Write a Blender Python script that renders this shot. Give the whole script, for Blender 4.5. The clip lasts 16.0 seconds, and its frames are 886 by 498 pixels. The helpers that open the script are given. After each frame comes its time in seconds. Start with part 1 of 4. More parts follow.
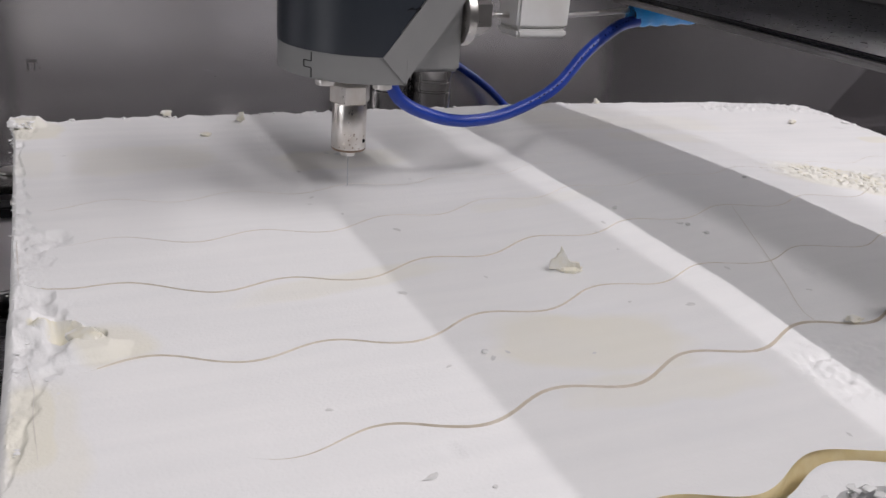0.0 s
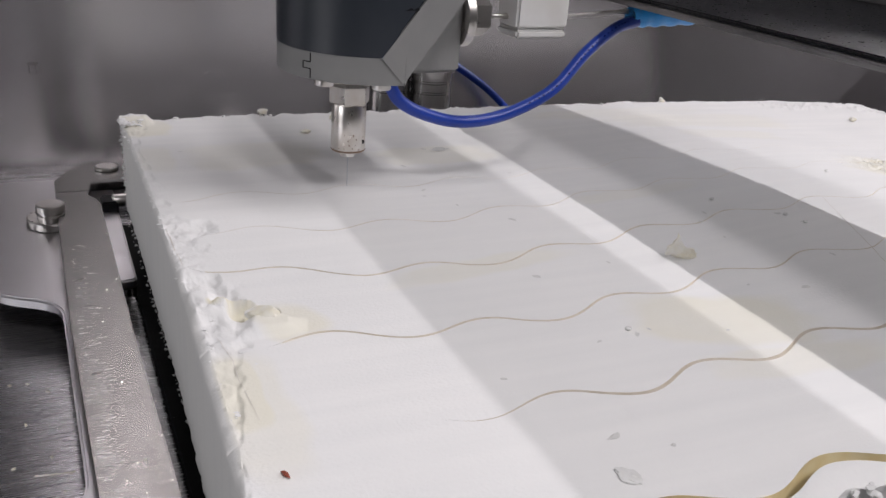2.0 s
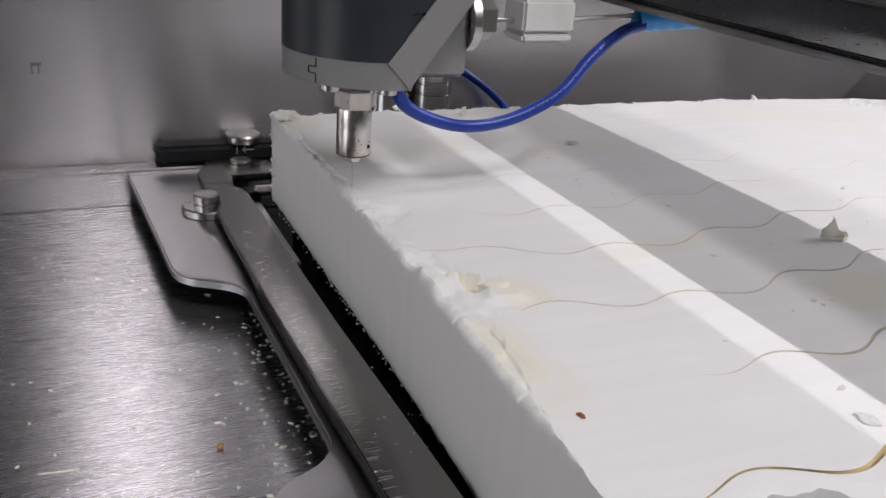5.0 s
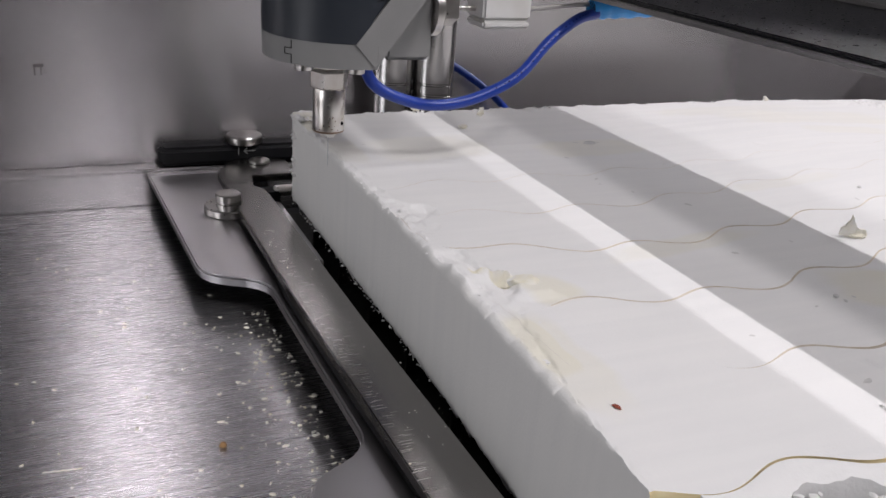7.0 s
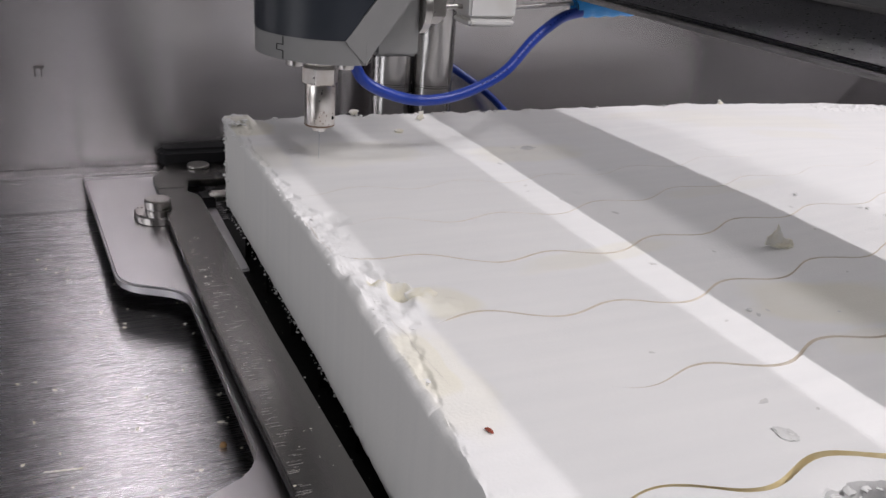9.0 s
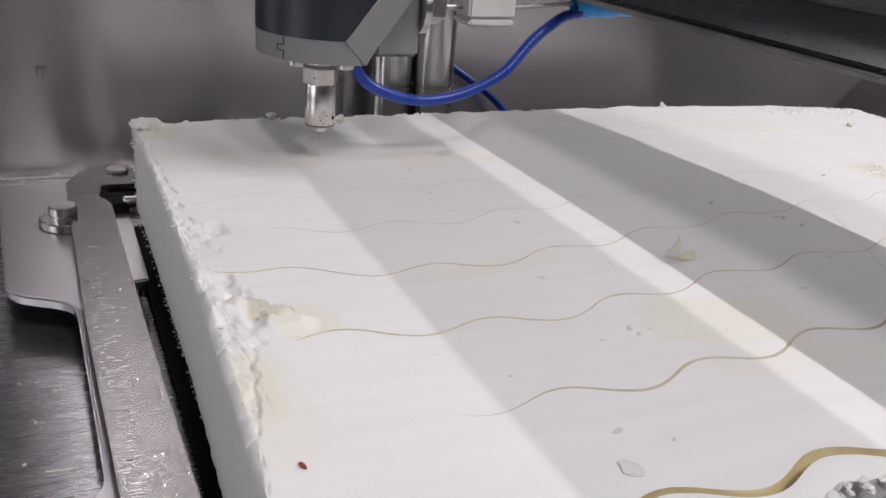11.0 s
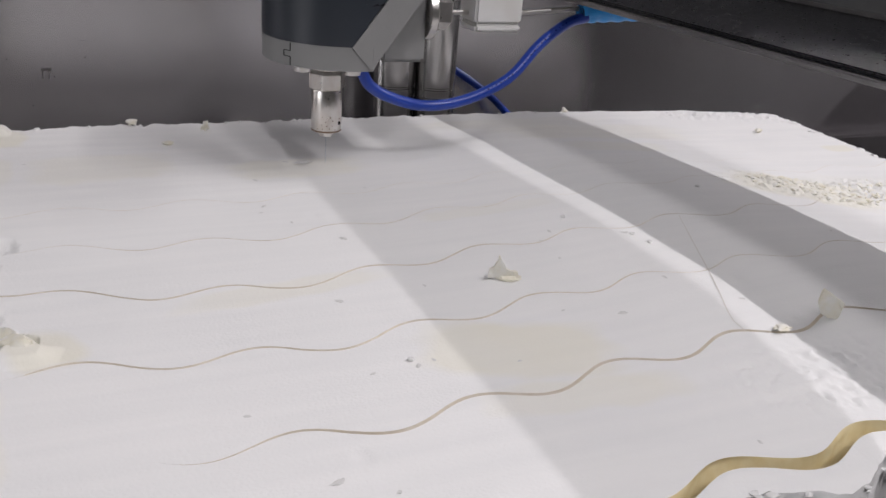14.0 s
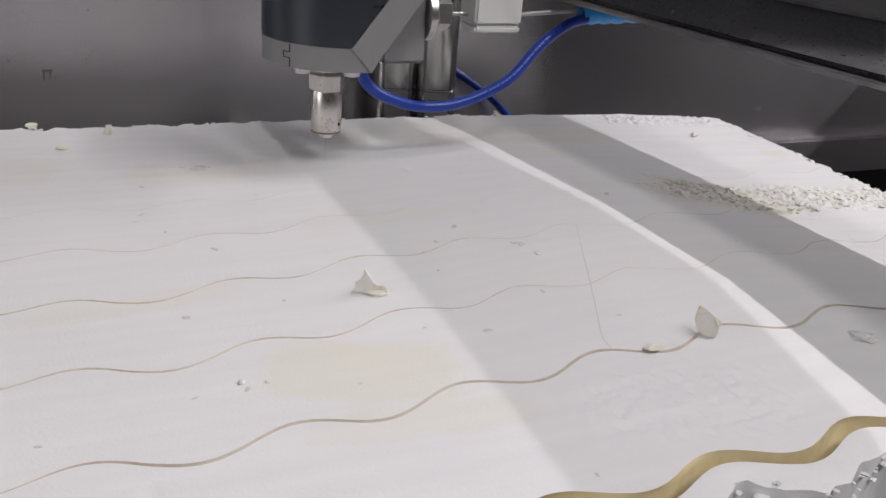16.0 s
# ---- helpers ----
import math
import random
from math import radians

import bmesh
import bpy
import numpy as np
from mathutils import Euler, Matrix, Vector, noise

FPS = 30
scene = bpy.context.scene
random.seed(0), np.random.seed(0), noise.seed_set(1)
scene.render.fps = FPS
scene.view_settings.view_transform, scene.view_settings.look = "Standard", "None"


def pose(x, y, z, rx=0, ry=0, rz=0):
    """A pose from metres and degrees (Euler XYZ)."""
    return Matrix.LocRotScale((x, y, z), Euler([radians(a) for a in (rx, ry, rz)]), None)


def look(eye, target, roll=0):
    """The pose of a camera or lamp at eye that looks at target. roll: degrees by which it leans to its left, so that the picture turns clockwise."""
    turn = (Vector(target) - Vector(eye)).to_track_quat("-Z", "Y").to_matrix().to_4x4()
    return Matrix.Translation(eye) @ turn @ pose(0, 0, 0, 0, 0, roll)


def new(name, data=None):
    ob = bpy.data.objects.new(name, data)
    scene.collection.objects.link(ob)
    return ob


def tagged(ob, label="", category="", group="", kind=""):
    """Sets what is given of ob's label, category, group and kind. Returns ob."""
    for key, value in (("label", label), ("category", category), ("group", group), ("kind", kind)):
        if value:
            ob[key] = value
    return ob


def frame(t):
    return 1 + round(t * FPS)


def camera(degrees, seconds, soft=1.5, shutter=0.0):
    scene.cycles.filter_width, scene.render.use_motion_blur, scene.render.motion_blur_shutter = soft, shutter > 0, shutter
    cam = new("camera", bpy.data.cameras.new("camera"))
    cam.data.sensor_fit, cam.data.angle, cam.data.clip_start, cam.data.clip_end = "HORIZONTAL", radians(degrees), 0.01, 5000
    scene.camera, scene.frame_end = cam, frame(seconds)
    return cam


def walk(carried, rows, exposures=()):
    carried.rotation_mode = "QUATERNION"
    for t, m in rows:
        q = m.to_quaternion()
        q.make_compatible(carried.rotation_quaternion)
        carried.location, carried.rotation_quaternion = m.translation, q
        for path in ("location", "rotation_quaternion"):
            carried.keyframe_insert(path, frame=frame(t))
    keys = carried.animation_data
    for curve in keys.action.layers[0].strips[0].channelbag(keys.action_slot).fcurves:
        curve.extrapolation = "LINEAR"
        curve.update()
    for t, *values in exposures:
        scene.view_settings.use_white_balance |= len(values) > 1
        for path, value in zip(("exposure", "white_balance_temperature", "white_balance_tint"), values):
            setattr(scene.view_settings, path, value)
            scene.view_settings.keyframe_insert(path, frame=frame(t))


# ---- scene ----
cam = camera(52.08, 16.0)
walk(cam, [
    (0, look((-0.1315, -0.5017, 0.1327), (0.0640, -0.0828, -0.0578), 4.35)),
    (0.5, look((-0.1301, -0.5002, 0.1313), (0.0647, -0.0805, -0.0581), 4.34)),
    (1, look((-0.1304, -0.5010, 0.1314), (0.0643, -0.0811, -0.0578), 4.31)),
    (1.5, look((-0.1313, -0.5030, 0.1314), (0.0639, -0.0830, -0.0572), 4.22)),
    (2, look((-0.1306, -0.5033, 0.1320), (0.0638, -0.0832, -0.0571), 4.19)),
    (2.5, look((-0.1308, -0.5031, 0.1320), (0.0636, -0.0831, -0.0572), 4.16)),
    (3, look((-0.1307, -0.5033, 0.1321), (0.0636, -0.0833, -0.0572), 4.15)),
    (3.5, look((-0.1308, -0.5038, 0.1323), (0.0634, -0.0837, -0.0568), 4.18)),
    (4, look((-0.1310, -0.5046, 0.1329), (0.0630, -0.0845, -0.0565), 4.19)),
    (6.5, look((-0.1325, -0.5072, 0.1333), (0.0617, -0.0867, -0.0551), 4.22)),
    (7, look((-0.1329, -0.5077, 0.1334), (0.0612, -0.0872, -0.0549), 4.19)),
    (7.5, look((-0.1330, -0.5082, 0.1333), (0.0610, -0.0875, -0.0549), 4.18)),
    (8, look((-0.1333, -0.5089, 0.1336), (0.0608, -0.0881, -0.0542), 4.22)),
    (8.5, look((-0.1339, -0.5090, 0.1337), (0.0609, -0.0885, -0.0540), 4.27)),
    (9, look((-0.1342, -0.5096, 0.1346), (0.0610, -0.0893, -0.0533), 4.31)),
    (11.5, look((-0.1344, -0.5109, 0.1357), (0.0600, -0.0904, -0.0525), 4.35)),
    (12, look((-0.1350, -0.5123, 0.1365), (0.0592, -0.0918, -0.0519), 4.33)),
    (12.5, look((-0.1354, -0.5135, 0.1366), (0.0585, -0.0928, -0.0515), 4.27)),
    (13, look((-0.1350, -0.5136, 0.1367), (0.0583, -0.0926, -0.0514), 4.29)),
    (13.5, look((-0.1351, -0.5141, 0.1368), (0.0581, -0.0929, -0.0511), 4.30)),
    (14, look((-0.1355, -0.5148, 0.1374), (0.0576, -0.0936, -0.0506), 4.30)),
    (14.5, look((-0.1356, -0.5154, 0.1366), (0.0577, -0.0939, -0.0504), 4.29)),
    (15, look((-0.1348, -0.5159, 0.1369), (0.0578, -0.0941, -0.0503), 4.27)),
    (15.5, look((-0.1341, -0.5160, 0.1368), (0.0578, -0.0938, -0.0501), 4.28)),
    (16, look((-0.1339, -0.5165, 0.1370), (0.0577, -0.0942, -0.0499), 4.27)),
], exposures=[(0, -0.68), (1.5, -0.63), (3.5, -0.56), (6.5, -0.49), (7.5, -0.49), (9, -0.54), (12.5, -0.64), (16, -0.72)])

# ---- how the machine runs: seconds and metres ----
# the table slides along x, the cutting head swings along y
SLIDE = [(0, -0.1453), (0.5, -0.1305), (1, -0.1186), (1.5, -0.1054), (2, -0.0927), (2.5, -0.0799), (3, -0.0675), 
    (3.5, -0.0543), (4, -0.0418), (5.6, -0.0008), (6, 0), (6.5, 0.0001), (7, 0), (7.5, -0.002), 
    (8, -0.0136), (8.5, -0.0269), (9, -0.0393), (11.5, -0.1036), (12, -0.1171), (12.5, -0.1298), 
    (13, -0.1429), (13.5, -0.1557), (14, -0.1696), (14.5, -0.1815), (15, -0.1947), (15.5, -0.207), 
    (16, -0.2204)]
CUT = [(0, -0.13), (0.5, -0.1311), (1, -0.1359), (1.5, -0.1355), (2, -0.1303), (2.5, -0.1318), (3, -0.1371), 
    (3.5, -0.1345), (4, -0.1296), (4.5, -0.133), (5, -0.1365), (5.5, -0.133), (5.9, -0.1296), (6.5, -0.1109), 
    (7, -0.0952), (7.5, -0.0858), (8, -0.0888), (8.5, -0.086), (9, -0.0808), (9.5, -0.0837), (10, -0.0867), 
    (10.5, -0.0837), (11, -0.0794), (11.5, -0.0838), (12, -0.0867), (12.5, -0.0822), (13, -0.0794), 
    (13.5, -0.0837), (14, -0.0855), (14.5, -0.0808), (15, -0.0795), (15.5, -0.0846), (16, -0.0864), 
]
HEAD_X = -0.0082

# ---- light ----
world = bpy.data.worlds.new("world")
scene.world = world
world.use_nodes = True
world.node_tree.nodes["Background"].inputs[0].default_value = (0.80, 0.86, 1.0, 1)
world.node_tree.nodes["Background"].inputs[1].default_value = 0.05


def tube_lamp(name, eye, aim, wide, long, power, colour):
    """A lamp whose long side runs along y. aim: x, z of what it faces."""
    lamp = bpy.data.lights.new(name, "AREA")
    lamp.shape, lamp.size, lamp.size_y, lamp.energy, lamp.color = "RECTANGLE", wide, long, power, colour
    ob = new(name, lamp)
    away = Vector((eye[0] - aim[0], 0, eye[2] - aim[1])).normalized()
    along = Vector((0, 1, 0))
    ob.matrix_world = Matrix.Translation(eye) @ Matrix((along.cross(away), along, away)).transposed().to_4x4()
    return ob


tube_lamp("ceiling_tube", (0.45, -0.82, 1.05), (0.12, 0), 0.016, 0.95, 13.8, (1.0, 0.955, 0.985))
tube_lamp("side_tube", (1.49, -0.38, 0.95), (0.10, 0), 0.020, 1.20, 18.0, (1.0, 0.955, 0.99))
tube_lamp("front_lamp", (0.0, -1.26, 1.30), (0.0, 0), 0.22, 0.26, 11.5, (1.0, 0.955, 0.98))
# added soft fill from the left, brightens the slab's side face
tube_lamp("left_fill", (-2.2, -0.8, 0.60), (0.0, 0), 0.9, 0.9, 17.0, (0.98, 0.97, 1.0))


# ---- materials ----
def mat(name, colour, rough=0.5, metal=0.0, second=None, scale=60.0, stretch=(1, 1, 1), bump=0.0, fine=400.0,
        rough_var=0.1, brush=None, grain=None, **extra):
    m = bpy.data.materials.new(name)
    m.use_nodes = True
    nt = m.node_tree
    b = nt.nodes["Principled BSDF"]
    b.inputs["Base Color"].default_value = (*colour, 1)
    b.inputs["Roughness"].default_value = rough
    b.inputs["Metallic"].default_value = metal
    for key, value in extra.items():
        b.inputs[key.replace("_", " ")].default_value = value
    if grain:
        across = nt.nodes.new("ShaderNodeCombineXYZ")
        for k in range(3):
            across.inputs[k].default_value = grain[k]
        nt.links.new(across.outputs[0], b.inputs["Tangent"])
    tc = nt.nodes.new("ShaderNodeTexCoord")
    mp = nt.nodes.new("ShaderNodeMapping")
    mp.inputs["Scale"].default_value = stretch
    nt.links.new(tc.outputs["Object"], mp.inputs[0])
    n1 = nt.nodes.new("ShaderNodeTexNoise")
    n1.inputs["Scale"].default_value, n1.inputs["Detail"].default_value = scale, 6
    n2 = nt.nodes.new("ShaderNodeTexNoise")
    n2.inputs["Scale"].default_value, n2.inputs["Detail"].default_value = fine, 4
    for n in (n1, n2):
        nt.links.new(mp.outputs[0], n.inputs["Vector"])
    if second:
        mix = nt.nodes.new("ShaderNodeMix")
        mix.data_type = "RGBA"
        mix.inputs[6].default_value, mix.inputs[7].default_value = (*colour, 1), (*second, 1)
        ramp = nt.nodes.new("ShaderNodeMapRange")
        ramp.inputs[1].default_value, ramp.inputs[2].default_value = 0.35, 0.7
        nt.links.new(n1.outputs[0], ramp.inputs[0])
        nt.links.new(ramp.outputs[0], mix.inputs[0])
        nt.links.new(mix.outputs[2], b.inputs["Base Color"])
    rr = nt.nodes.new("ShaderNodeMapRange")
    rr.inputs[3].default_value, rr.inputs[4].default_value = max(0.02, rough - rough_var), min(1, rough + rough_var)
    nt.links.new(n2.outputs[0], rr.inputs[0])
    nt.links.new(rr.outputs[0], b.inputs["Roughness"])
    if bump:
        bp = nt.nodes.new("ShaderNodeBump")
        bp.inputs["Strength"].default_value, bp.inputs["Distance"].default_value = bump, 0.0002 if brush else 0.0005
        source = n2
        if brush:
            bm_map = nt.nodes.new("ShaderNodeMapping")
            bm_map.inputs["Scale"].default_value = brush
            source = nt.nodes.new("ShaderNodeTexNoise")
            source.inputs["Scale"].default_value, source.inputs["Detail"].default_value = 1.0, 5
            nt.links.new(tc.outputs["Object"], bm_map.inputs[0])
            nt.links.new(bm_map.outputs[0], source.inputs["Vector"])
            streaks = nt.nodes.new("ShaderNodeMath")
            streaks.operation = "MULTIPLY_ADD"
            streaks.inputs[1].default_value = 0.05
            nt.links.new(source.outputs[0], streaks.inputs[0])
            nt.links.new(rr.outputs[0], streaks.inputs[2])
            nt.links.new(streaks.outputs[0], b.inputs["Roughness"])
        nt.links.new(source.outputs[0], bp.inputs["Height"])
        nt.links.new(bp.outputs[0], b.inputs["Normal"])
    return m


WALL = mat("brushed_wall_steel", (0.60, 0.585, 0.60), 0.23, 1.0, (0.54, 0.52, 0.53), 5, (1, 1, 3), 0.06, 30, 0.03, brush=(20, 20, 2500), grain=(0, 0, 1), Anisotropic=0.85)
BASE = mat("brushed_base_steel", (0.49, 0.485, 0.50), 0.27, 1.0, (0.44, 0.43, 0.445), 30, (0.2, 8, 1), 0.0, 200, 0.03, grain=(0, 1, 0), Anisotropic=0.85)
PLATE = mat("ground_plate_steel", (0.56, 0.55, 0.57), 0.30, 1.0, (0.50, 0.49, 0.50), 5, (2, 1, 1), 0.15, 30, 0.03, brush=(9, 3600, 9), grain=(0, 1, 0), Anisotropic=0.5)
BAR = mat("worn_bar_steel", (0.28, 0.27, 0.26), 0.21, 1.0, (0.21, 0.205, 0.195), 14, (1, 0.35, 1), 0.10, 90, 0.04, brush=(30, 2600, 30))
BRIGHT = mat("turned_steel", (0.62, 0.60, 0.58), 0.30, 1.0, (0.48, 0.46, 0.44), 80, (1, 1, 1), 0.08, 500, 0.07)
NOZZLE = mat("nozzle_steel", (0.78, 0.76, 0.74), 0.30, 1.0, (0.62, 0.57, 0.52), 150, (1, 1, 0.6), 0.10, 500, 0.08)
RUST = mat("brown_water_stain", (0.20, 0.12, 0.07), 0.6, 0.3, (0.30, 0.22, 0.16), 300)
COLUMN = mat("column_chrome", (0.50, 0.49, 0.48), 0.20, 1.0, (0.40, 0.39, 0.39), 40, (1, 1, 0.3), 0.03, 300, 0.05)
BLACK = mat("black_plastic", (0.008, 0.008, 0.010), 0.6, 0.0, (0.013, 0.013, 0.014), 60, bump=0.1, Specular_IOR_Level=0.2)
# near-black colour carries the shade below the slab and clamping bar
DARK = mat("shade_black", (0.008, 0.008, 0.008), 0.7, 0.0, (0.015, 0.014, 0.013), 60, bump=0.2)
COVER = mat("anthracite_cover_plastic", (0.022, 0.027, 0.036), 0.38, 0.0, (0.028, 0.033, 0.042), 30, bump=0.05)
CASING = mat("grey_casing_paint", (0.22, 0.22, 0.22), 0.45, 0.0, (0.25, 0.25, 0.245), 40, bump=0.08, fine=700)
HOSE = mat("blue_hose", (0.006, 0.038, 0.29), 0.36, 0.0, (0.012, 0.046, 0.35), 60, bump=0.03)
HOSE_INK = mat("hose_print", (0.004, 0.008, 0.04), 0.95, Specular_IOR_Level=0.0)
TAPE = mat("cyan_tape", (0.02, 0.27, 0.72), 0.35, 0.0, (0.04, 0.34, 0.80), 120, (1, 6, 6), 0.3, 200)
WHITE = mat("white_nylon", (0.66, 0.66, 0.65), 0.45, 0.0, (0.60, 0.59, 0.57), 60, bump=0.05)
BEAM = mat("black_gloss_beam", (0.006, 0.006, 0.008), 0.30, 0.0, (0.009, 0.009, 0.010), 25, bump=0.05, Specular_IOR_Level=0.25)
RIDGE = mat("dark_grey_strip", (0.10, 0.10, 0.105), 0.4, 0.0, (0.13, 0.13, 0.13), 40)
BEAM_LIP = mat("worn_aluminium_lip", (0.30, 0.29, 0.29), 0.35, 0.8, (0.20, 0.19, 0.19), 60, (8, 1, 1), 0.1)
MARK = mat("dark_ink", (0.07, 0.065, 0.065), 0.7, 0.0, (0.16, 0.15, 0.15), 900)
CHALK = mat("pale_arrow_paint", (0.22, 0.22, 0.22), 0.7)
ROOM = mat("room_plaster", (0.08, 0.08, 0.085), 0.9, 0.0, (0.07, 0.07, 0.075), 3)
# lighter than ROOM only to brighten what the steel wall reflects
ROOM_SOUTH = mat("south_bounce_plaster", (0.13, 0.13, 0.13), 0.9, 0.0, (0.11, 0.11, 0.11), 3)
ROOM_FLOOR = mat("room_floor", (0.12, 0.12, 0.12), 0.7, 0.0, (0.14, 0.14, 0.14), 3)
CRUMB = mat("foam_crumb", (0.80, 0.79, 0.75), 0.85, 0.0, (0.74, 0.70, 0.56), 200, bump=0.3)
GRIT = mat("brown_grit", (0.30, 0.17, 0.07), 0.8)
REDBIT = mat("red_brown_bit", (0.30, 0.07, 0.04), 0.7)
CLEAR = mat("wet_clear_film", (0.76, 0.76, 0.75), 0.25, 0.0, (0.70, 0.70, 0.68), 300, bump=0.3)
PIT = mat("grey_pit", (0.58, 0.58, 0.57), 0.8, 0.0, (0.72, 0.71, 0.69), 400)
SCORE = mat("tan_score", (0.68, 0.65, 0.61), 0.8, 0.0, (0.62, 0.59, 0.54), 300)
WATER = mat("clear_water", (0.9, 0.95, 1.0), 0.05, 0.0, Transmission_Weight=1.0, IOR=1.33)


def foam_material():
    m = mat("white_foam", (0.79, 0.785, 0.78), 0.75, 0.0, bump=0.35, fine=900, rough_var=0.15)
    nt = m.node_tree
    b = nt.nodes["Principled BSDF"]
    b.inputs["Specular IOR Level"].default_value = 0.25
    tc = nt.nodes["Texture Coordinate"]
    broad = nt.nodes.new("ShaderNodeTexNoise")
    broad.inputs["Scale"].default_value, broad.inputs["Detail"].default_value = 14, 3
    streak = nt.nodes.new("ShaderNodeTexNoise")
    mp = nt.nodes.new("ShaderNodeMapping")
    mp.inputs["Scale"].default_value = (10, 140, 10)
    streak.inputs["Scale"].default_value, streak.inputs["Detail"].default_value = 1.0, 3
    nt.links.new(tc.outputs["Object"], mp.inputs[0])
    nt.links.new(mp.outputs[0], streak.inputs["Vector"])
    nt.links.new(tc.outputs["Object"], broad.inputs["Vector"])
    stain = nt.nodes.new("ShaderNodeAttribute")
    stain.attribute_name = "stain"
    base = nt.nodes.new("ShaderNodeMix")
    base.data_type = "RGBA"
    base.inputs[6].default_value, base.inputs[7].default_value = (0.765, 0.765, 0.76, 1), (0.815, 0.81, 0.80, 1)
    add = nt.nodes.new("ShaderNodeMath")
    add.operation = "ADD"
    nt.links.new(broad.outputs[0], add.inputs[0])
    nt.links.new(streak.outputs[0], add.inputs[1])
    rng = nt.nodes.new("ShaderNodeMapRange")
    rng.inputs[1].default_value, rng.inputs[2].default_value = 0.7, 1.3
    nt.links.new(add.outputs[0], rng.inputs[0])
    nt.links.new(rng.outputs[0], base.inputs[0])
    tint = nt.nodes.new("ShaderNodeMix")
    tint.data_type = "RGBA"
    tint.inputs[7].default_value = (0.77, 0.73, 0.56, 1)
    mul = nt.nodes.new("ShaderNodeMath")
    mul.operation = "MULTIPLY"
    mul.use_clamp = True
    nt.links.new(stain.outputs["Fac"], mul.inputs[0])
    wob = nt.nodes.new("ShaderNodeMapRange")
    wob.inputs[1].default_value, wob.inputs[2].default_value = 0.3, 0.7
    wob.inputs[3].default_value, wob.inputs[4].default_value = 0.55, 1.2
    nt.links.new(broad.outputs[0], wob.inputs[0])
    nt.links.new(wob.outputs[0], mul.inputs[1])
    nt.links.new(mul.outputs[0], tint.inputs[0])
    nt.links.new(base.outputs[2], tint.inputs[6])
    nt.links.new(tint.outputs[2], b.inputs["Base Color"])
    return m


FOAM = foam_material()
CUT_LINE = mat("tan_cut_line", (0.74, 0.69, 0.61), 0.8, 0.0, (0.66, 0.60, 0.50), 200)
FOAM_CUT = mat("cut_foam_cream", (0.84, 0.73, 0.46), 0.8, 0.0, (0.78, 0.64, 0.34), 200, bump=0.3)


# ---- mesh helpers ----
def mesh_from(name, bm, material, smooth=False):
    me = bpy.data.meshes.new(name)
    bm.normal_update()
    bm.to_mesh(me)
    bm.free()
    for m in material if isinstance(material, (list, tuple)) else [material]:
        me.materials.append(m)
    if smooth:
        me.polygons.foreach_set("use_smooth", [True] * len(me.polygons))
        me.set_sharp_from_angle(angle=radians(35))
    return me


def part(name, bm, material, parent, label="", smooth=True):
    ob = new(name, mesh_from(name, bm, material, smooth))
    ob.parent = parent
    if label:
        tagged(ob, label)
    return ob


def thing(name, label, category, group="", kind=""):
    return tagged(new(name), label, category, group, kind)


def solid(name, bm, material, label, category="", group="", kind="", smooth=True):
    return tagged(new(name, mesh_from(name, bm, material, smooth)), label, category, group, kind)


def bevel(bm, w, seg=2):
    if w:
        es = [e for e in bm.edges if len(e.link_faces) == 2 and e.calc_face_angle(0) > 0.5]
        bmesh.ops.bevel(bm, geom=es, offset=w, segments=seg, affect="EDGES", clamp_overlap=True)
    return bm


def box(x0, x1, y0, y1, z0, z1, w=0.0008, bm=None, seg=2):
    own = bmesh.new()
    bmesh.ops.create_cube(own, size=1, matrix=Matrix.Translation(((x0 + x1) / 2, (y0 + y1) / 2, (z0 + z1) / 2)) @ Matrix.Diagonal((x1 - x0, y1 - y0, z1 - z0, 1)))
    return join(bevel(own, w, seg), bm)


def join(own, bm):
    if bm is None:
        return own
    me = bpy.data.meshes.new("tmp")
    own.to_mesh(me)
    own.free()
    bm.from_mesh(me)
    bpy.data.meshes.remove(me)
    return bm


def prism(outline, z0, z1, w=0.0006, bm=None, seg=2):
    own = bmesh.new()
    low = [own.verts.new((x, y, z0)) for x, y in outline]
    face = own.faces.new(low)
    up = bmesh.ops.extrude_face_region(own, geom=[face])["geom"]
    bmesh.ops.translate(own, verts=[v for v in up if isinstance(v, bmesh.types.BMVert)], vec=(0, 0, z1 - z0))
    bmesh.ops.recalc_face_normals(own, faces=own.faces)
    return join(bevel(own, w, seg), bm)


def lathe(profile, n=40, axis="z", centre=(0, 0, 0), bm=None, hexa=False):
    """A turned body: profile rows (radius, height) along the axis."""
    own = bmesh.new()
    rings = []
    for r, h in profile:
        ring = []
        for k in range(n):
            a = 2 * math.pi * k / n
            ring.append(own.verts.new((r * math.cos(a), r * math.sin(a), h)))
        rings.append(ring)
    for a, b in zip(rings, rings[1:]):
        for k in range(n):
            own.faces.new((a[k], a[(k + 1) % n], b[(k + 1) % n], b[k]))
    own.faces.new(list(reversed(rings[0])))
    own.faces.new(rings[-1])
    turn = {"z": Matrix(), "x": Matrix.Rotation(radians(90), 4, "Y"), "y": Matrix.Rotation(radians(-90), 4, "X")}[axis]
    bmesh.ops.transform(own, matrix=Matrix.Translation(centre) @ turn, verts=own.verts)
    bmesh.ops.recalc_face_normals(own, faces=own.faces)
    return join(own, bm)


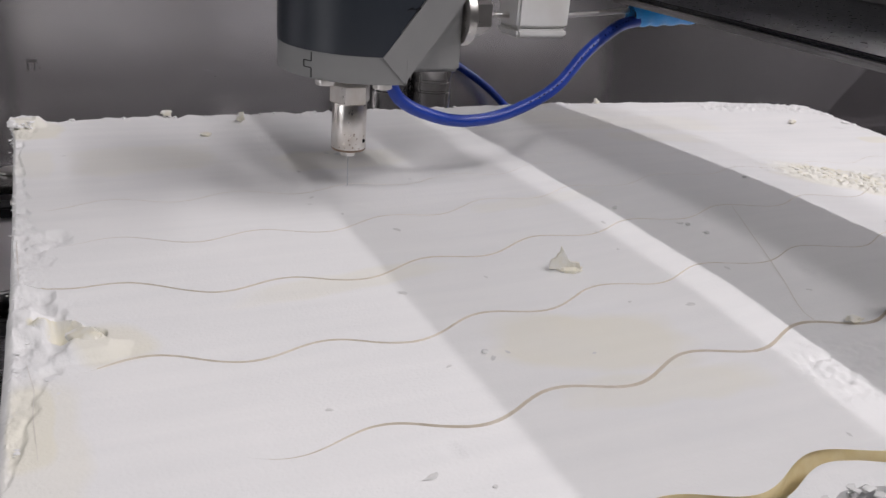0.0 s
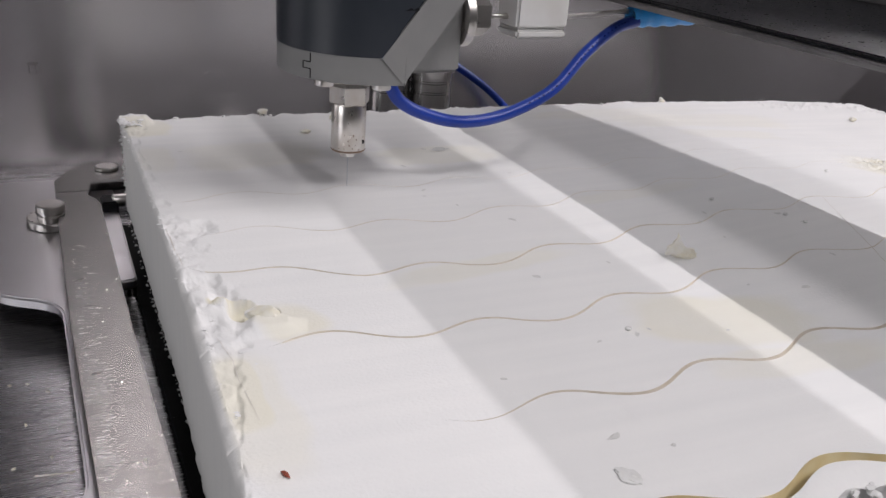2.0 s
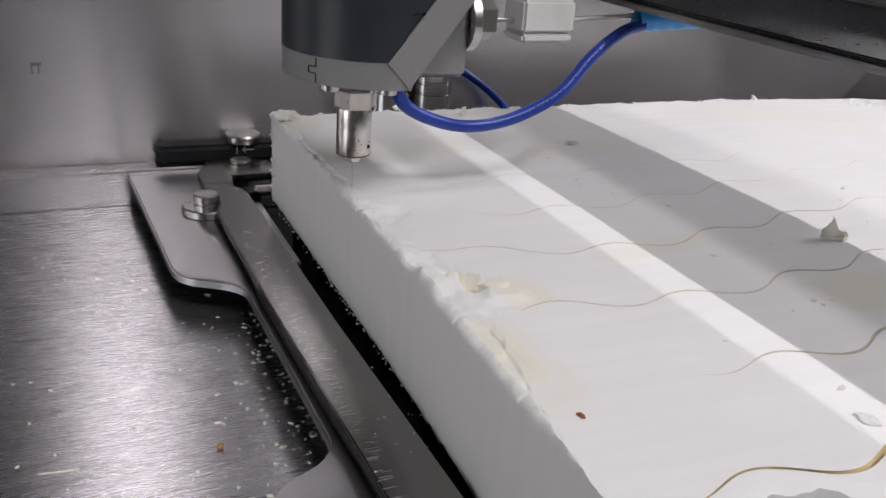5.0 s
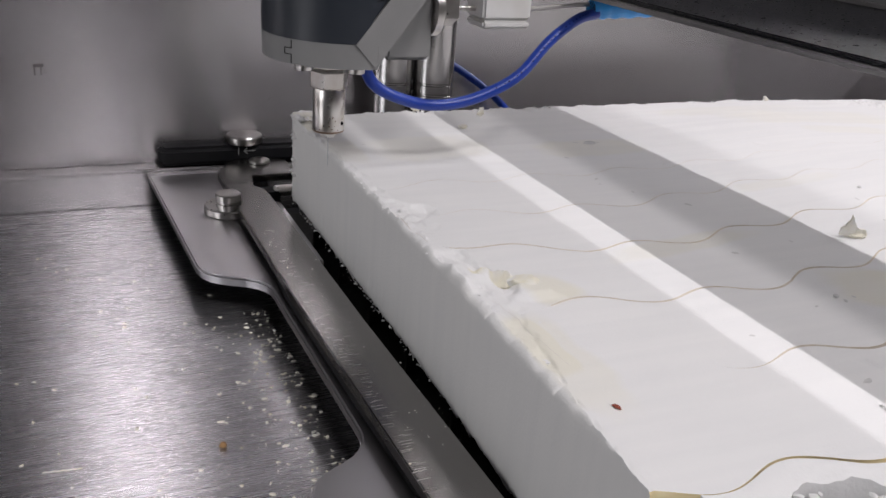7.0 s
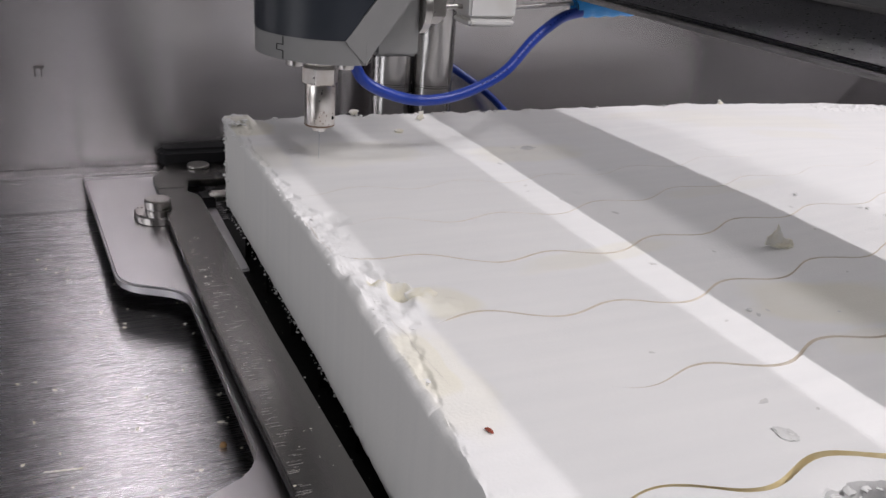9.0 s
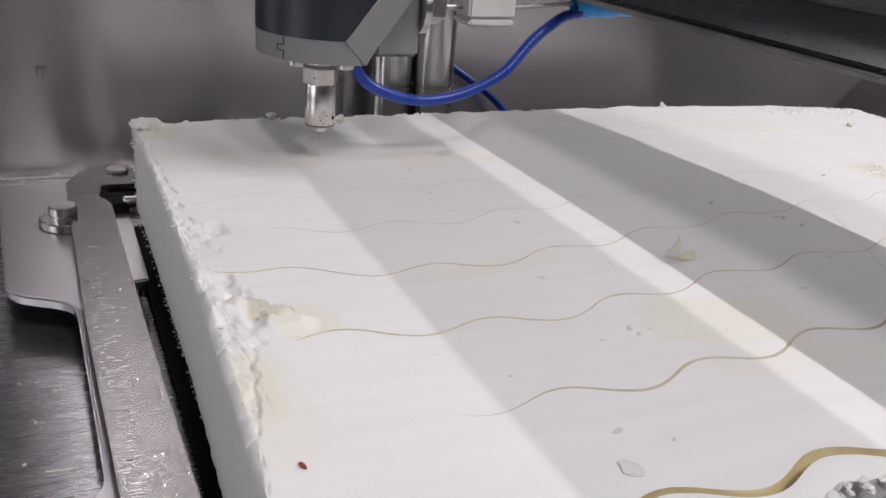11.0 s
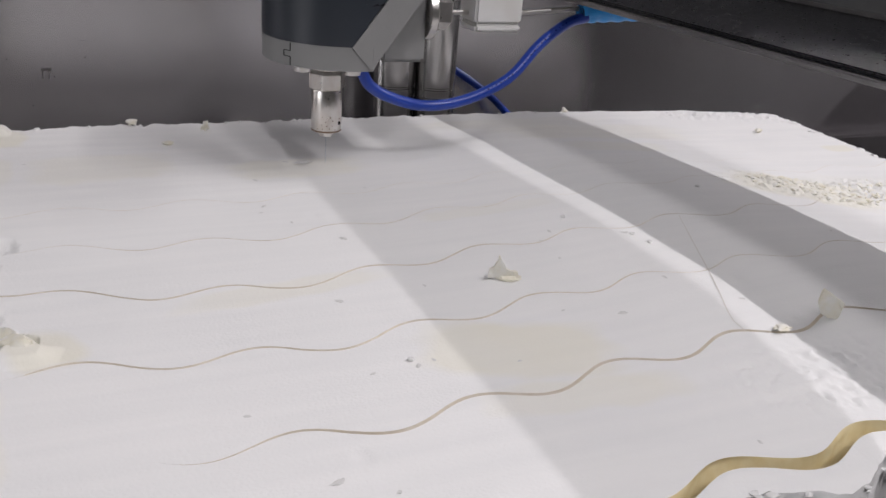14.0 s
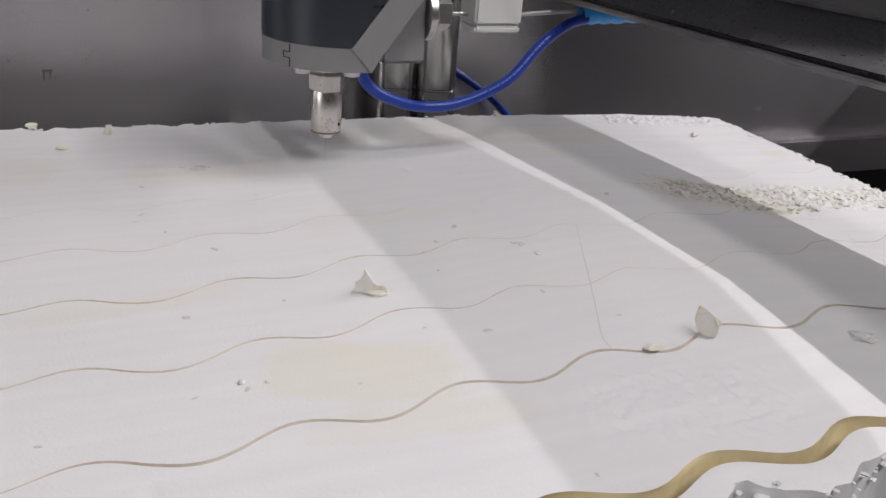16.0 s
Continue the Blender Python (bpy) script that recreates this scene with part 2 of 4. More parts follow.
def slab(outline, y0, y1, bm=None, w=0.0008):
    """An upright plate: its outline in x and z, between two depths y."""
    own = bmesh.new()
    f = own.faces.new([own.verts.new((x, y0, z)) for x, z in outline])
    up = bmesh.ops.extrude_face_region(own, geom=[f])["geom"]
    bmesh.ops.translate(own, verts=[v for v in up if isinstance(v, bmesh.types.BMVert)], vec=(0, y1 - y0, 0))
    bmesh.ops.recalc_face_normals(own, faces=own.faces)
    return join(bevel(own, w), bm)


def rounded(points, r, seg=5):
    """A plan outline whose corners are rounded by r."""
    out = []
    n = len(points)
    for i, q in enumerate(points):
        rad = q[2] if len(q) > 2 else r
        p, a, b = Vector(q[:2]), Vector(points[i - 1][:2]), Vector(points[(i + 1) % n][:2])
        u, v = (a - p), (b - p)
        k = min(rad, u.length * 0.45, v.length * 0.45)
        s, e = p + u.normalized() * k, p + v.normalized() * k
        for j in range(seg + 1):
            t = j / seg
            out.append(tuple((1 - t) ** 2 * s + 2 * t * (1 - t) * p + t * t * e))
    return out


def spline(points, n):
    """Points along a smooth line through those given."""
    p = [Vector(q) for q in points]
    p = [2 * p[0] - p[1]] + p + [2 * p[-1] - p[-2]]
    out = []
    for i in range(1, len(p) - 2):
        for j in range(n):
            t = j / n
            out.append(0.5 * (2 * p[i] + (p[i + 1] - p[i - 1]) * t + (2 * p[i - 1] - 5 * p[i] + 4 * p[i + 1] - p[i + 2]) * t * t
                              + (3 * p[i] - p[i - 1] - 3 * p[i + 1] + p[i + 2]) * t ** 3))
    return out + [p[-2]]


def tube(points, r, n=14, bm=None, radii=None, flat=1.0):
    own = bmesh.new()
    rings = []
    for i, c in enumerate(points):
        d = (points[min(i + 1, len(points) - 1)] - points[max(i - 1, 0)]).normalized()
        s = d.cross(Vector((0, 1, 0.01))).normalized()
        t = d.cross(s)
        q = radii[i] if radii else r
        rings.append([own.verts.new(c + s * (q * math.cos(2 * math.pi * k / n)) + t * (flat * q * math.sin(2 * math.pi * k / n))) for k in range(n)])
    for a, b in zip(rings, rings[1:]):
        for k in range(n):
            own.faces.new((a[k], a[(k + 1) % n], b[(k + 1) % n], b[k]))
    own.faces.new(rings[0])
    own.faces.new(rings[-1])
    bmesh.ops.recalc_face_normals(own, faces=own.faces)
    return join(own, bm)


# ---- the cabinet: walls, base, room ----
BACK_Y, BASE_Z = 0.097, -0.078

solid("wall_back", box(-0.9, 0.64, BACK_Y, BACK_Y + 0.02, -0.0536, 0.9, 0), WALL, "brushed stainless steel back wall of the cutting cabinet", "wall", kind="structure")
solid("wall_back_foot", box(-0.9, 0.64, BACK_Y - 0.0155, BACK_Y + 0.02, BASE_Z - 0.01, -0.0540, 0.0020), WALL, "folded stainless foot strip below the back wall", "trim", kind="structure")
solid("wall_right", box(0.64, 0.66, -0.9, BACK_Y + 0.02, BASE_Z - 0.0600, 0.08, 0), WALL, "brushed stainless steel side wall of the cabinet", "wall", kind="structure")
solid("base_plate", box(-0.9, -0.0295, -0.9, BACK_Y - 0.0165, BASE_Z - 0.0600, BASE_Z, 0.0), BASE, "brushed stainless steel machine bed with white crumbs", "machine bed", kind="structure")
solid("base_tank", box(-0.0295, 0.64, -0.9, BACK_Y - 0.0165, BASE_Z - 0.0600, BASE_Z - 0.04, 0.0), DARK, "dark wet bottom of the catch tank", "tank", kind="structure")

solid("machine_cabinet", box(-0.9, 0.66, -0.9, BACK_Y + 0.02, -0.95, BASE_Z - 0.0605, 0.004), PLATE, "plain steel cabinet under the machine bed", "cabinet", kind="structure")
solid("room_floor", box(-2.5, 2.5, -3.0, 2.0, -1.0, -0.95, 0), ROOM_FLOOR, "plain grey workshop floor", "floor", kind="structure")
solid("room_ceiling", box(-2.5, 2.5, -3.0, 2.0, 1.6, 1.65, 0), ROOM, "plain grey workshop ceiling", "ceiling", kind="structure")
# unseen wall, its paler tone feeds the reflection in the back wall
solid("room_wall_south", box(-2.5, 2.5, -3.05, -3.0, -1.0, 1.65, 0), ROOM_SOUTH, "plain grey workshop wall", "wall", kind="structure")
solid("room_wall_north", box(-2.5, 2.5, 2.0, 2.05, -1.0, 1.65, 0), ROOM, "plain grey workshop wall", "wall", kind="structure")
solid("room_wall_west", box(-2.55, -2.5, -3.0, 2.0, -1.0, 1.65, 0), ROOM, "plain grey workshop wall", "wall", kind="structure")
solid("room_wall_east", box(2.5, 2.55, -3.0, 2.0, -1.0, 1.65, 0), ROOM, "plain grey workshop wall", "wall", kind="structure")


def make_beam():
    t = thing("gantry_beam", "glossy black gantry beam with a pale metal lip", "gantry beam")
    part("profile", slab([(0.1165, 0.0868), (0.198, 0.0868), (0.198, 0.0966), (0.176, 0.0966), (0.1165, 0.0886)], -0.80, 0.0965, w=0.0006), BEAM, t)
    part("lower_lip", box(0.115, 0.187, -0.80, 0.0965, 0.0840, 0.0866, 0.0008), BEAM_LIP, t, "pale worn aluminium lip")
    part("ridge", box(0.1825, 0.192, -0.80, 0.0965, 0.0968, 0.1230, 0.001), RIDGE, t, "grey raised edge strip")
    part("ridge_lip", box(0.1810, 0.1823, -0.80, 0.0965, 0.0968, 0.0988, 0.0003), BEAM_LIP, t, "pale metal edge")
    return t


def make_column(x, y, r, label):
    t = thing("guide_column", label, "column", "guide columns")
    prof = [(r, BASE_Z - 0.04), (r, -0.002), (r - 0.0006, -0.0015), (r - 0.0006, -0.0005), (r, 0), (r, 0.005), (r - 0.0006, 0.0055), (r - 0.0006, 0.0065), (r, 0.007), (r, 0.30)]
    part("shaft", lathe(prof, 48), COLUMN, t)
    part("collar", lathe([(r + 0.006, BASE_Z - 0.04), (r + 0.006, BASE_Z - 0.03), (r + 0.005, BASE_Z - 0.029)], 40), BRIGHT, t)
    t.matrix_world = pose(x, y, 0)
    return t


def make_rail_cap():
    t = thing("rail_cap", "black rounded rail cap with a steel disc and pale arrow", "rail cap")
    out = rounded([(-0.068, 0.079), (0.055, 0.079), (0.055, 0.0967), (-0.068, 0.0967)], 0.012, 8)
    part("body", prism(out, -0.05220, -0.03970, 0.003, seg=3), BLACK, t)
    part("disc", lathe([(0.0118, -0.03950), (0.0121, -0.03870), (0.0121, -0.03520), (0.0113, -0.03420)], 40, centre=(-0.0115, 0.0880, 0)), BRIGHT, t, "flat turned steel disc")
    arrow = box(-0.0135, -0.0060, 0.0782, 0.0789, -0.04360, -0.04290, 0)
    box(-0.0175, -0.0169, 0.0782, 0.0789, -0.04570, -0.04080, 0, arrow)
    for turn in (-40, 40):
        own = box(0, 0.0030, 0.0782, 0.0789, -0.0003, 0.0003, 0)
        bmesh.ops.transform(own, matrix=Matrix.Translation((-0.0137, 0, -0.04325)) @ Matrix.Rotation(radians(turn), 4, "Y"), verts=own.verts)
        join(own, arrow)
    part("arrow", arrow, CHALK, t, "pale painted arrow")
    return t


make_beam()
make_column(0.110, 0.055, 0.0138, "polished steel guide column with ring grooves")
make_column(0.083, 0.062, 0.0138, "darker polished steel guide column beside its twin")
make_rail_cap()
pts = spline([(0.098, 0.072, 0.034), (0.128, 0.070, 0.0158), (0.152, 0.070, 0.0008), (0.168, 0.070, -0.0115), (0.185, 0.070, -0.029), (0.20, 0.072, -0.055), (0.205, 0.074, BASE_Z - 0.038)], 8)
solid("rear_hose", tube(pts, 0.0027), HOSE, "dark blue hose hanging behind the foam slab", "hose")

# ink mark and specks on the back wall
ink = box(-0.1375, -0.1315, BACK_Y - 0.0008, BACK_Y + 0.001, 0.0108, 0.0124, 0)
box(-0.1372, -0.1364, BACK_Y - 0.0008, BACK_Y + 0.001, 0.0068, 0.0108, 0, ink)
box(-0.1335, -0.1328, BACK_Y - 0.0008, BACK_Y + 0.001, 0.0056, 0.0108, 0, ink)
box(-0.1375, -0.1362, BACK_Y - 0.0008, BACK_Y + 0.001, 0.0060, 0.0066, 0, ink)
solid("wall_mark", ink, MARK, "small dark smudged ink mark on the steel wall", "ink mark")
specks = bmesh.new()
for k in range(26):
    lathe([(random.uniform(0.0002, 0.0005), 0), (0.0001, 0.0003)], 7, "y", (random.uniform(-0.20, 0.03), BACK_Y - 0.0003, random.uniform(-0.05, 0.07)), specks)
solid("wall_specks", specks, MARK, "tiny dark specks of dirt on the steel wall", "dirt", kind="stuff")


# ---- foam block ----
def dome(x, y):
    """The slab bulges gently: metres above its rim."""
    side = 0.085 if x < 0.30 else 0.095
    return 0.010 * math.exp(-((x - 0.30) / side) ** 2) * float(np.interp(y, [-0.40, -0.36, -0.28, -0.20, -0.08, 0.0], [0.15, 0.25, 1.0, 1.0, 0.5, 0.0]))


def swing(x):
    """How far the cut lines wander off their mean, seen flat: drift and wave."""
    drift = float(np.interp(x, [0, 0.05, 0.10, 0.125, 0.15, 0.18, 0.206, 0.234, 0.262, 0.29, 0.34, 0.5],
                            [0.0085, 0.0025, -0.0015, 0.001, 0.006, 0.0105, 0.0160, 0.0190, 0.0225, 0.025, 0.028, 0.036]))
    return drift, 0.0040 * math.cos(2 * math.pi * (x - 0.0875) / 0.0515)


# mean y, start and end along x, width, depth
CUTS = [(-0.1325, 0.005, 0.50, 0.00035, 0.0005), (-0.1785, 0.010, 0.50, 0.00065, 0.0007), (-0.2240, 0.002, 0.50, 0.00115, 0.0011),
        (-0.2715, 0.015, 0.50, 0.00115, 0.0010), (-0.3195, 0.050, 0.50, 0.00140, 0.0016)]
LAST_CUT = -0.3690
LENGTH, DEEP = 0.507, -0.053


def line_y(v, x):
    """The y of the grid line v at x: it follows the cuts in the middle and runs straight at the back."""
    k = min(1.0, max(0.0, (-v - 0.02) / 0.10))
    rise = dome(x, v)
    drift, wave = swing(x + 1.65 * rise)
    low = float(np.interp(v, [-0.369, -0.3195, -0.275, -0.16, -0.13], [0.3, 0.68, 1.0, 1.0, 0.0]))
    start = float(np.interp(x, [0, 0.02, 0.04, 0.06], [0.015, 0.008, 0.003, 0.0])) * math.exp(-((v + 0.224) / 0.022) ** 2)
    return v + k * (wave + drift * low - 2.0 * rise * low) + start


def patch(x, y, cx, cy, rx, ry, turn=0.0, edge=0.35):
    """1 inside an uneven oval, 0 outside."""
    c, s = math.cos(radians(turn)), math.sin(radians(turn))
    dx, dy = x - cx, y - cy
    u, v = (c * dx + s * dy) / rx, (-s * dx + c * dy) / ry
    d = (u ** 4 + v ** 4) ** 0.25 + 0.22 * noise.noise((x * 90, y * 90, 3.0))
    return min(1.0, max(0.0, (1 + edge / 2 - d) / edge))


STAINS = [(0.165, -0.292, 0.030, 0.017, -22, 0.85), (0.172, -0.322, 0.030, 0.008, -8, 0.75), (0.105, -0.229, 0.035, 0.007, 8, 0.55),
          (0.010, -0.018, 0.012, 0.016, 0, 0.8), (0.0180, -0.2450, 0.0085, 0.0048, -14, 1.3), (0.026, -0.253, 0.010, 0.012, 20, 0.9), (0.004, -0.292, 0.006, 0.020, 0, 1.2), (0.008, -0.2365, 0.004, 0.003, 0, 1.6), (0.006, -0.300, 0.010, 0.030, 0, 0.55), (0.008, -0.075, 0.008, 0.020, 0, 0.4),
          (0.145, -0.092, 0.030, 0.014, 0, 0.55), (0.055, -0.075, 0.030, 0.020, 0, 0.45), (0.335, -0.060, 0.06, 0.020, -6, 0.4), (0.300, -0.030, 0.06, 0.012, 0, 0.3), (0.33, -0.10, 0.03, 0.010, -10, 0.35),
          (0.384, -0.185, 0.036, 0.022, -38, 0.75), (0.452, -0.190, 0.055, 0.022, -8, 0.35), (0.484, -0.112, 0.010, 0.006, 0, 0.8), (0.21, -0.175, 0.03, 0.006, 0, 0.3)]
ROUGH = [(0.250, -0.338, 0.034, 0.017, -8, 0.0006), (0.384, -0.183, 0.036, 0.019, -38, 0.0009), (0.455, -0.190, 0.055, 0.018, -8, 0.0010),
         (0.46, -0.030, 0.05, 0.012, -10, 0.0009)]


def lean(y):
    """How far the left side bulges out towards the front."""
    return float(np.interp(y, [-0.40, -0.355, -0.335, -0.31, -0.26, -0.20], [-0.0085, -0.0075, -0.0055, -0.0025, -0.0010, 0.0]))


def torn(x, y):
    """Height of the torn rim along the left side, and of rough patches and pits."""
    z = 0.00022 * noise.noise((x * 25, y * 120, 0)) + 0.00025 * noise.noise((x * 18, y * 18, 5))
    if x < 0.04:
        wide = float(np.interp(y, [-0.40, -0.33, -0.30, -0.27, -0.235, -0.205, -0.170, -0.145, -0.10, -0.05, -0.02, 0.0],
                               [0.002, 0.002, 0.004, 0.009, 0.020, 0.010, 0.016, 0.007, 0.004, 0.003, 0.009, 0.013]))
        inward = max(0.0, x - lean(y)) / (wide * (1 + 0.6 * noise.noise((y * 70, 0.3, 0)) + 0.25 * noise.noise((x * 160, y * 160, 2))))
        if inward < 1:
            flat = min(1.0, max(0.0, 3.5 * (noise.noise((x * 95, y * 95, 4)) + 0.15)))
            z += -0.0009 * flat * min(1.0, 5 * (1 - inward)) + 0.0008 * (1 - inward) ** 0.5 * (noise.fractal((x * 190, y * 190, 1), 0.7, 2.1, 4) - 0.25)
        # the lifted lump and the hole behind it
        z += 0.0026 * patch(x, y, 0.0205, -0.2555, 0.0085, 0.0052, -10, 0.7) + 0.0022 * patch(x, y, 0.0120, -0.2390, 0.0060, 0.0030, -20, 0.4) - 0.0080 * patch(x, y, 0.0175, -0.2450, 0.0078, 0.0040, -14, 0.22) * (0.75 + 0.7 * noise.noise((x * 220, y * 220, 6)))
        z += 0.0020 * patch(x, y, 0.004, -0.236, 0.006, 0.010, 0, 0.5) - 0.0030 * patch(x, y, 0.0100, -0.234, 0.004, 0.0035, 0, 0.5)
        z -= 0.0011 * patch(x, y, 0.0100, -0.168, 0.009, 0.0075, 10, 0.25)
        z += 0.0035 * patch(x, y, 0.004, -0.004, 0.009, 0.009, 0, 0.5)
        z -= 0.0010 * patch(x, y, 0.0060, -0.215, 0.006, 0.004, 0, 0.3)
    for cx, cy, rx, ry, turn, high in ROUGH:
        if abs(x - cx) < 1.6 * max(rx, ry) and abs(y - cy) < 1.6 * max(rx, ry):
            z += high * patch(x, y, cx, cy, rx, ry, turn, 0.5) * (0.2 + 1.7 * noise.fractal((x * 330, y * 330, 7), 0.6, 2.2, 3))
    if y > -0.012:
        z += 0.0016 * (1 + y / 0.012) * noise.fractal((x * 70, 3.1, 0), 0.8, 2.1, 4)
    pit = noise.noise((x * 55, y * 55, 11))
    if pit > 0.62:
        z -= 0.004 * (pit - 0.62)
    return z


def edge_x(y):
    return lean(y) + 0.0006 + 0.0004 * noise.fractal((y * 45, 8.0, 0), 0.8, 2.1, 2) + 0.0012 * noise.noise((y * 14, 2.0, 0)) - 0.0030 * math.exp(-((y + 0.008) / 0.010) ** 2)


def end_x(y):
    return LENGTH + 0.005 * noise.fractal((y * 40, 4.0, 0), 0.8, 2.1, 5) - float(np.interp(y, [-0.4, -0.2, -0.03, 0], [0.02, 0.016, 0.0, 0.012]))


def back_y(x):
    return 0.002 * noise.fractal((x * 40, 6.0, 0), 0.8, 2.1, 5) - float(np.interp(x, [0, 0.33, 0.36, 0.44, 0.51], [0, -0.001, 0.004, 0.010, 0.030]))


def foam_sheet(rows, name):
    """The foam between the grid lines given, from top to underside, as one closed mesh.
    rows: (v, half width offset by sign, depth, cut index)."""
    nx, near = 540, 110
    verts, faces, mats, stain = [], [], [], []

    def surface(v, side, dep, cut, i):
        y0 = line_y(v, 0.2)
        x = edge_x(y0) + (0.04 * i / near if i < near else 0.04 + (end_x(y0) - edge_x(y0) - 0.04) * (i - near) / (nx - 1 - near))
        w = 1.0
        if cut is not None:
            _, s, e, width, depth = CUTS[cut]
            w = min(1.0, max(0.0, (x - s) / (0.05 if cut in (1, 4) else 0.012)))
            if cut < 4:
                w *= 1 - 0.6 * min(1.0, max(0.0, (x - 0.15) / 0.12))
            side, dep = side * width * w, dep * depth * w
        y = line_y(v, x)
        y = y + back_y(x) * max(0.0, 1 + v / 0.03) + side
        st = 0.0
        for cx, cy, rx, ry, turn, a in STAINS:
            if abs(x - cx) < 1.7 * max(rx, ry) and abs(y - cy) < 1.7 * max(rx, ry):
                st = max(st, 0.50 * a * patch(x, y, cx, cy, rx, ry, turn, 0.35))
        return (x, y, dome(x, y) + torn(x, y) - dep), st

    for r in rows:
        for i in range(nx):
            co, st = surface(*r, i)
            verts.append(co)
            stain.append(st)
    nr = len(rows)
    for j in range(nr - 1):
        groove = rows[j][2] > 0 or rows[j + 1][2] > 0
        for i in range(nx - 1):
            a = j * nx + i
            faces.append((a, a + nx, a + nx + 1, a + 1))
            cut = rows[j][3]
            mats.append(2 if groove and cut is not None and verts[a][0] > CUTS[cut][1] + 0.006 else 0)
    # the four sides go down in steps with a rough skin
    loop = [i for i in range(nx)] + [j * nx + nx - 1 for j in range(1, nr)] + [(nr - 1) * nx + i for i in range(nx - 2, -1, -1)] + [j * nx for j in range(nr - 2, 0, -1)]
    cx, cy = LENGTH / 2, (rows[0][0] + rows[-1][0]) / 2
    front = set((nr - 1) * nx + i for i in range(nx))
    prev = loop
    levels = [-0.0009, -0.0022, -0.0040, -0.008, -0.016, -0.026, -0.036, -0.045, -0.0505, DEEP]
    for zi, z in enumerate(levels):
        ring = []
        for a in loop:
            x, y, zt = verts[a]
            k = 0.0002 * noise.fractal((x * 40, y * 40, z * 40), 0.8, 2.0, 2) + (0.0006 if zi == 0 else 0.0012 if zi < 9 else 0.0)
            nxn, nyn = (-1 if a % nx == 0 else 1 if a % nx == nx - 1 else 0), (1 if a < nx else 0)
            low = 0.0034 * noise.fractal((x * 150, y * 150, 9), 0.8, 2.2, 4) if zi >= 8 else 0.0
            ring.append(len(verts))
            down = (0.3, 0.75)[zi] if zi < 2 else 1.0
            keep = (0.8, 0.4, 0.1)[min(zi, 2)] * (zi < 3) if nxn < 0 else max(0, 1 + z / 0.03)
            if nxn < 0:
                x += (float(np.interp(y, [-0.40, -0.30, -0.20, -0.05], [-0.0065, -0.0030, 0.0, 0.0008])) - x) * down
            verts.append((x + nxn * (k + 0.35 * low), y + nyn * k - (0.0012 * noise.noise((x * 50, z * 80, 2)) if a in front else 0), z + zt * keep + low))
            stain.append(0.25 if a in front else 0.06)
        m = len(loop)
        for q in range(m):
            a, b = loop[q], loop[(q + 1) % m]
            faces.append((prev[q], prev[(q + 1) % m], ring[(q + 1) % m], ring[q]))
            mats.append(1 if a in front and b in front else 0)
        prev = ring
    c = len(verts)
    verts.append((cx, cy, DEEP))
    stain.append(0)
    for q in range(len(prev)):
        faces.append((prev[q], prev[(q + 1) % len(prev)], c))
        mats.append(0)
    me = bpy.data.meshes.new(name)
    me.from_pydata(verts, [], faces)
    me.materials.append(FOAM)
    me.materials.append(FOAM_CUT)
    me.materials.append(CUT_LINE)
    me.polygons.foreach_set("material_index", mats)
    me.polygons.foreach_set("use_smooth", [True] * len(faces))
    at = me.attributes.new("stain", "FLOAT", "POINT")
    at.data.foreach_set("value", stain)
    bm = bmesh.new()
    bm.from_mesh(me)
    bmesh.ops.recalc_face_normals(bm, faces=bm.faces)
    bm.to_mesh(me)
    bm.free()
    me.set_sharp_from_angle(angle=radians(50))
    return me


def foam_rows():
    marks = []
    for n, (v, s, e, w, d) in enumerate(CUTS):
        marks += [(v, 0.5, 0.0, n), (v, 0.30, 1.0, n), (v, -0.30, 1.0, n), (v, -0.5, 0.0, n)]
    plain = []
    v = 0.0
    while v > LAST_CUT:
        if all(abs(v - c[0]) > 0.0009 for c in CUTS):
            plain.append((v, 0, 0.0, None))
        v -= 0.0009
    rows = plain + marks + [(LAST_CUT, 0, 0.0, None)]
    return sorted(rows, key=lambda r: (-r[0], -r[1]))


foam_block = tagged(new("foam_block", foam_sheet(foam_rows(), "foam_block")), "white rigid foam slab with wavy cuts and torn edges", "foam block")


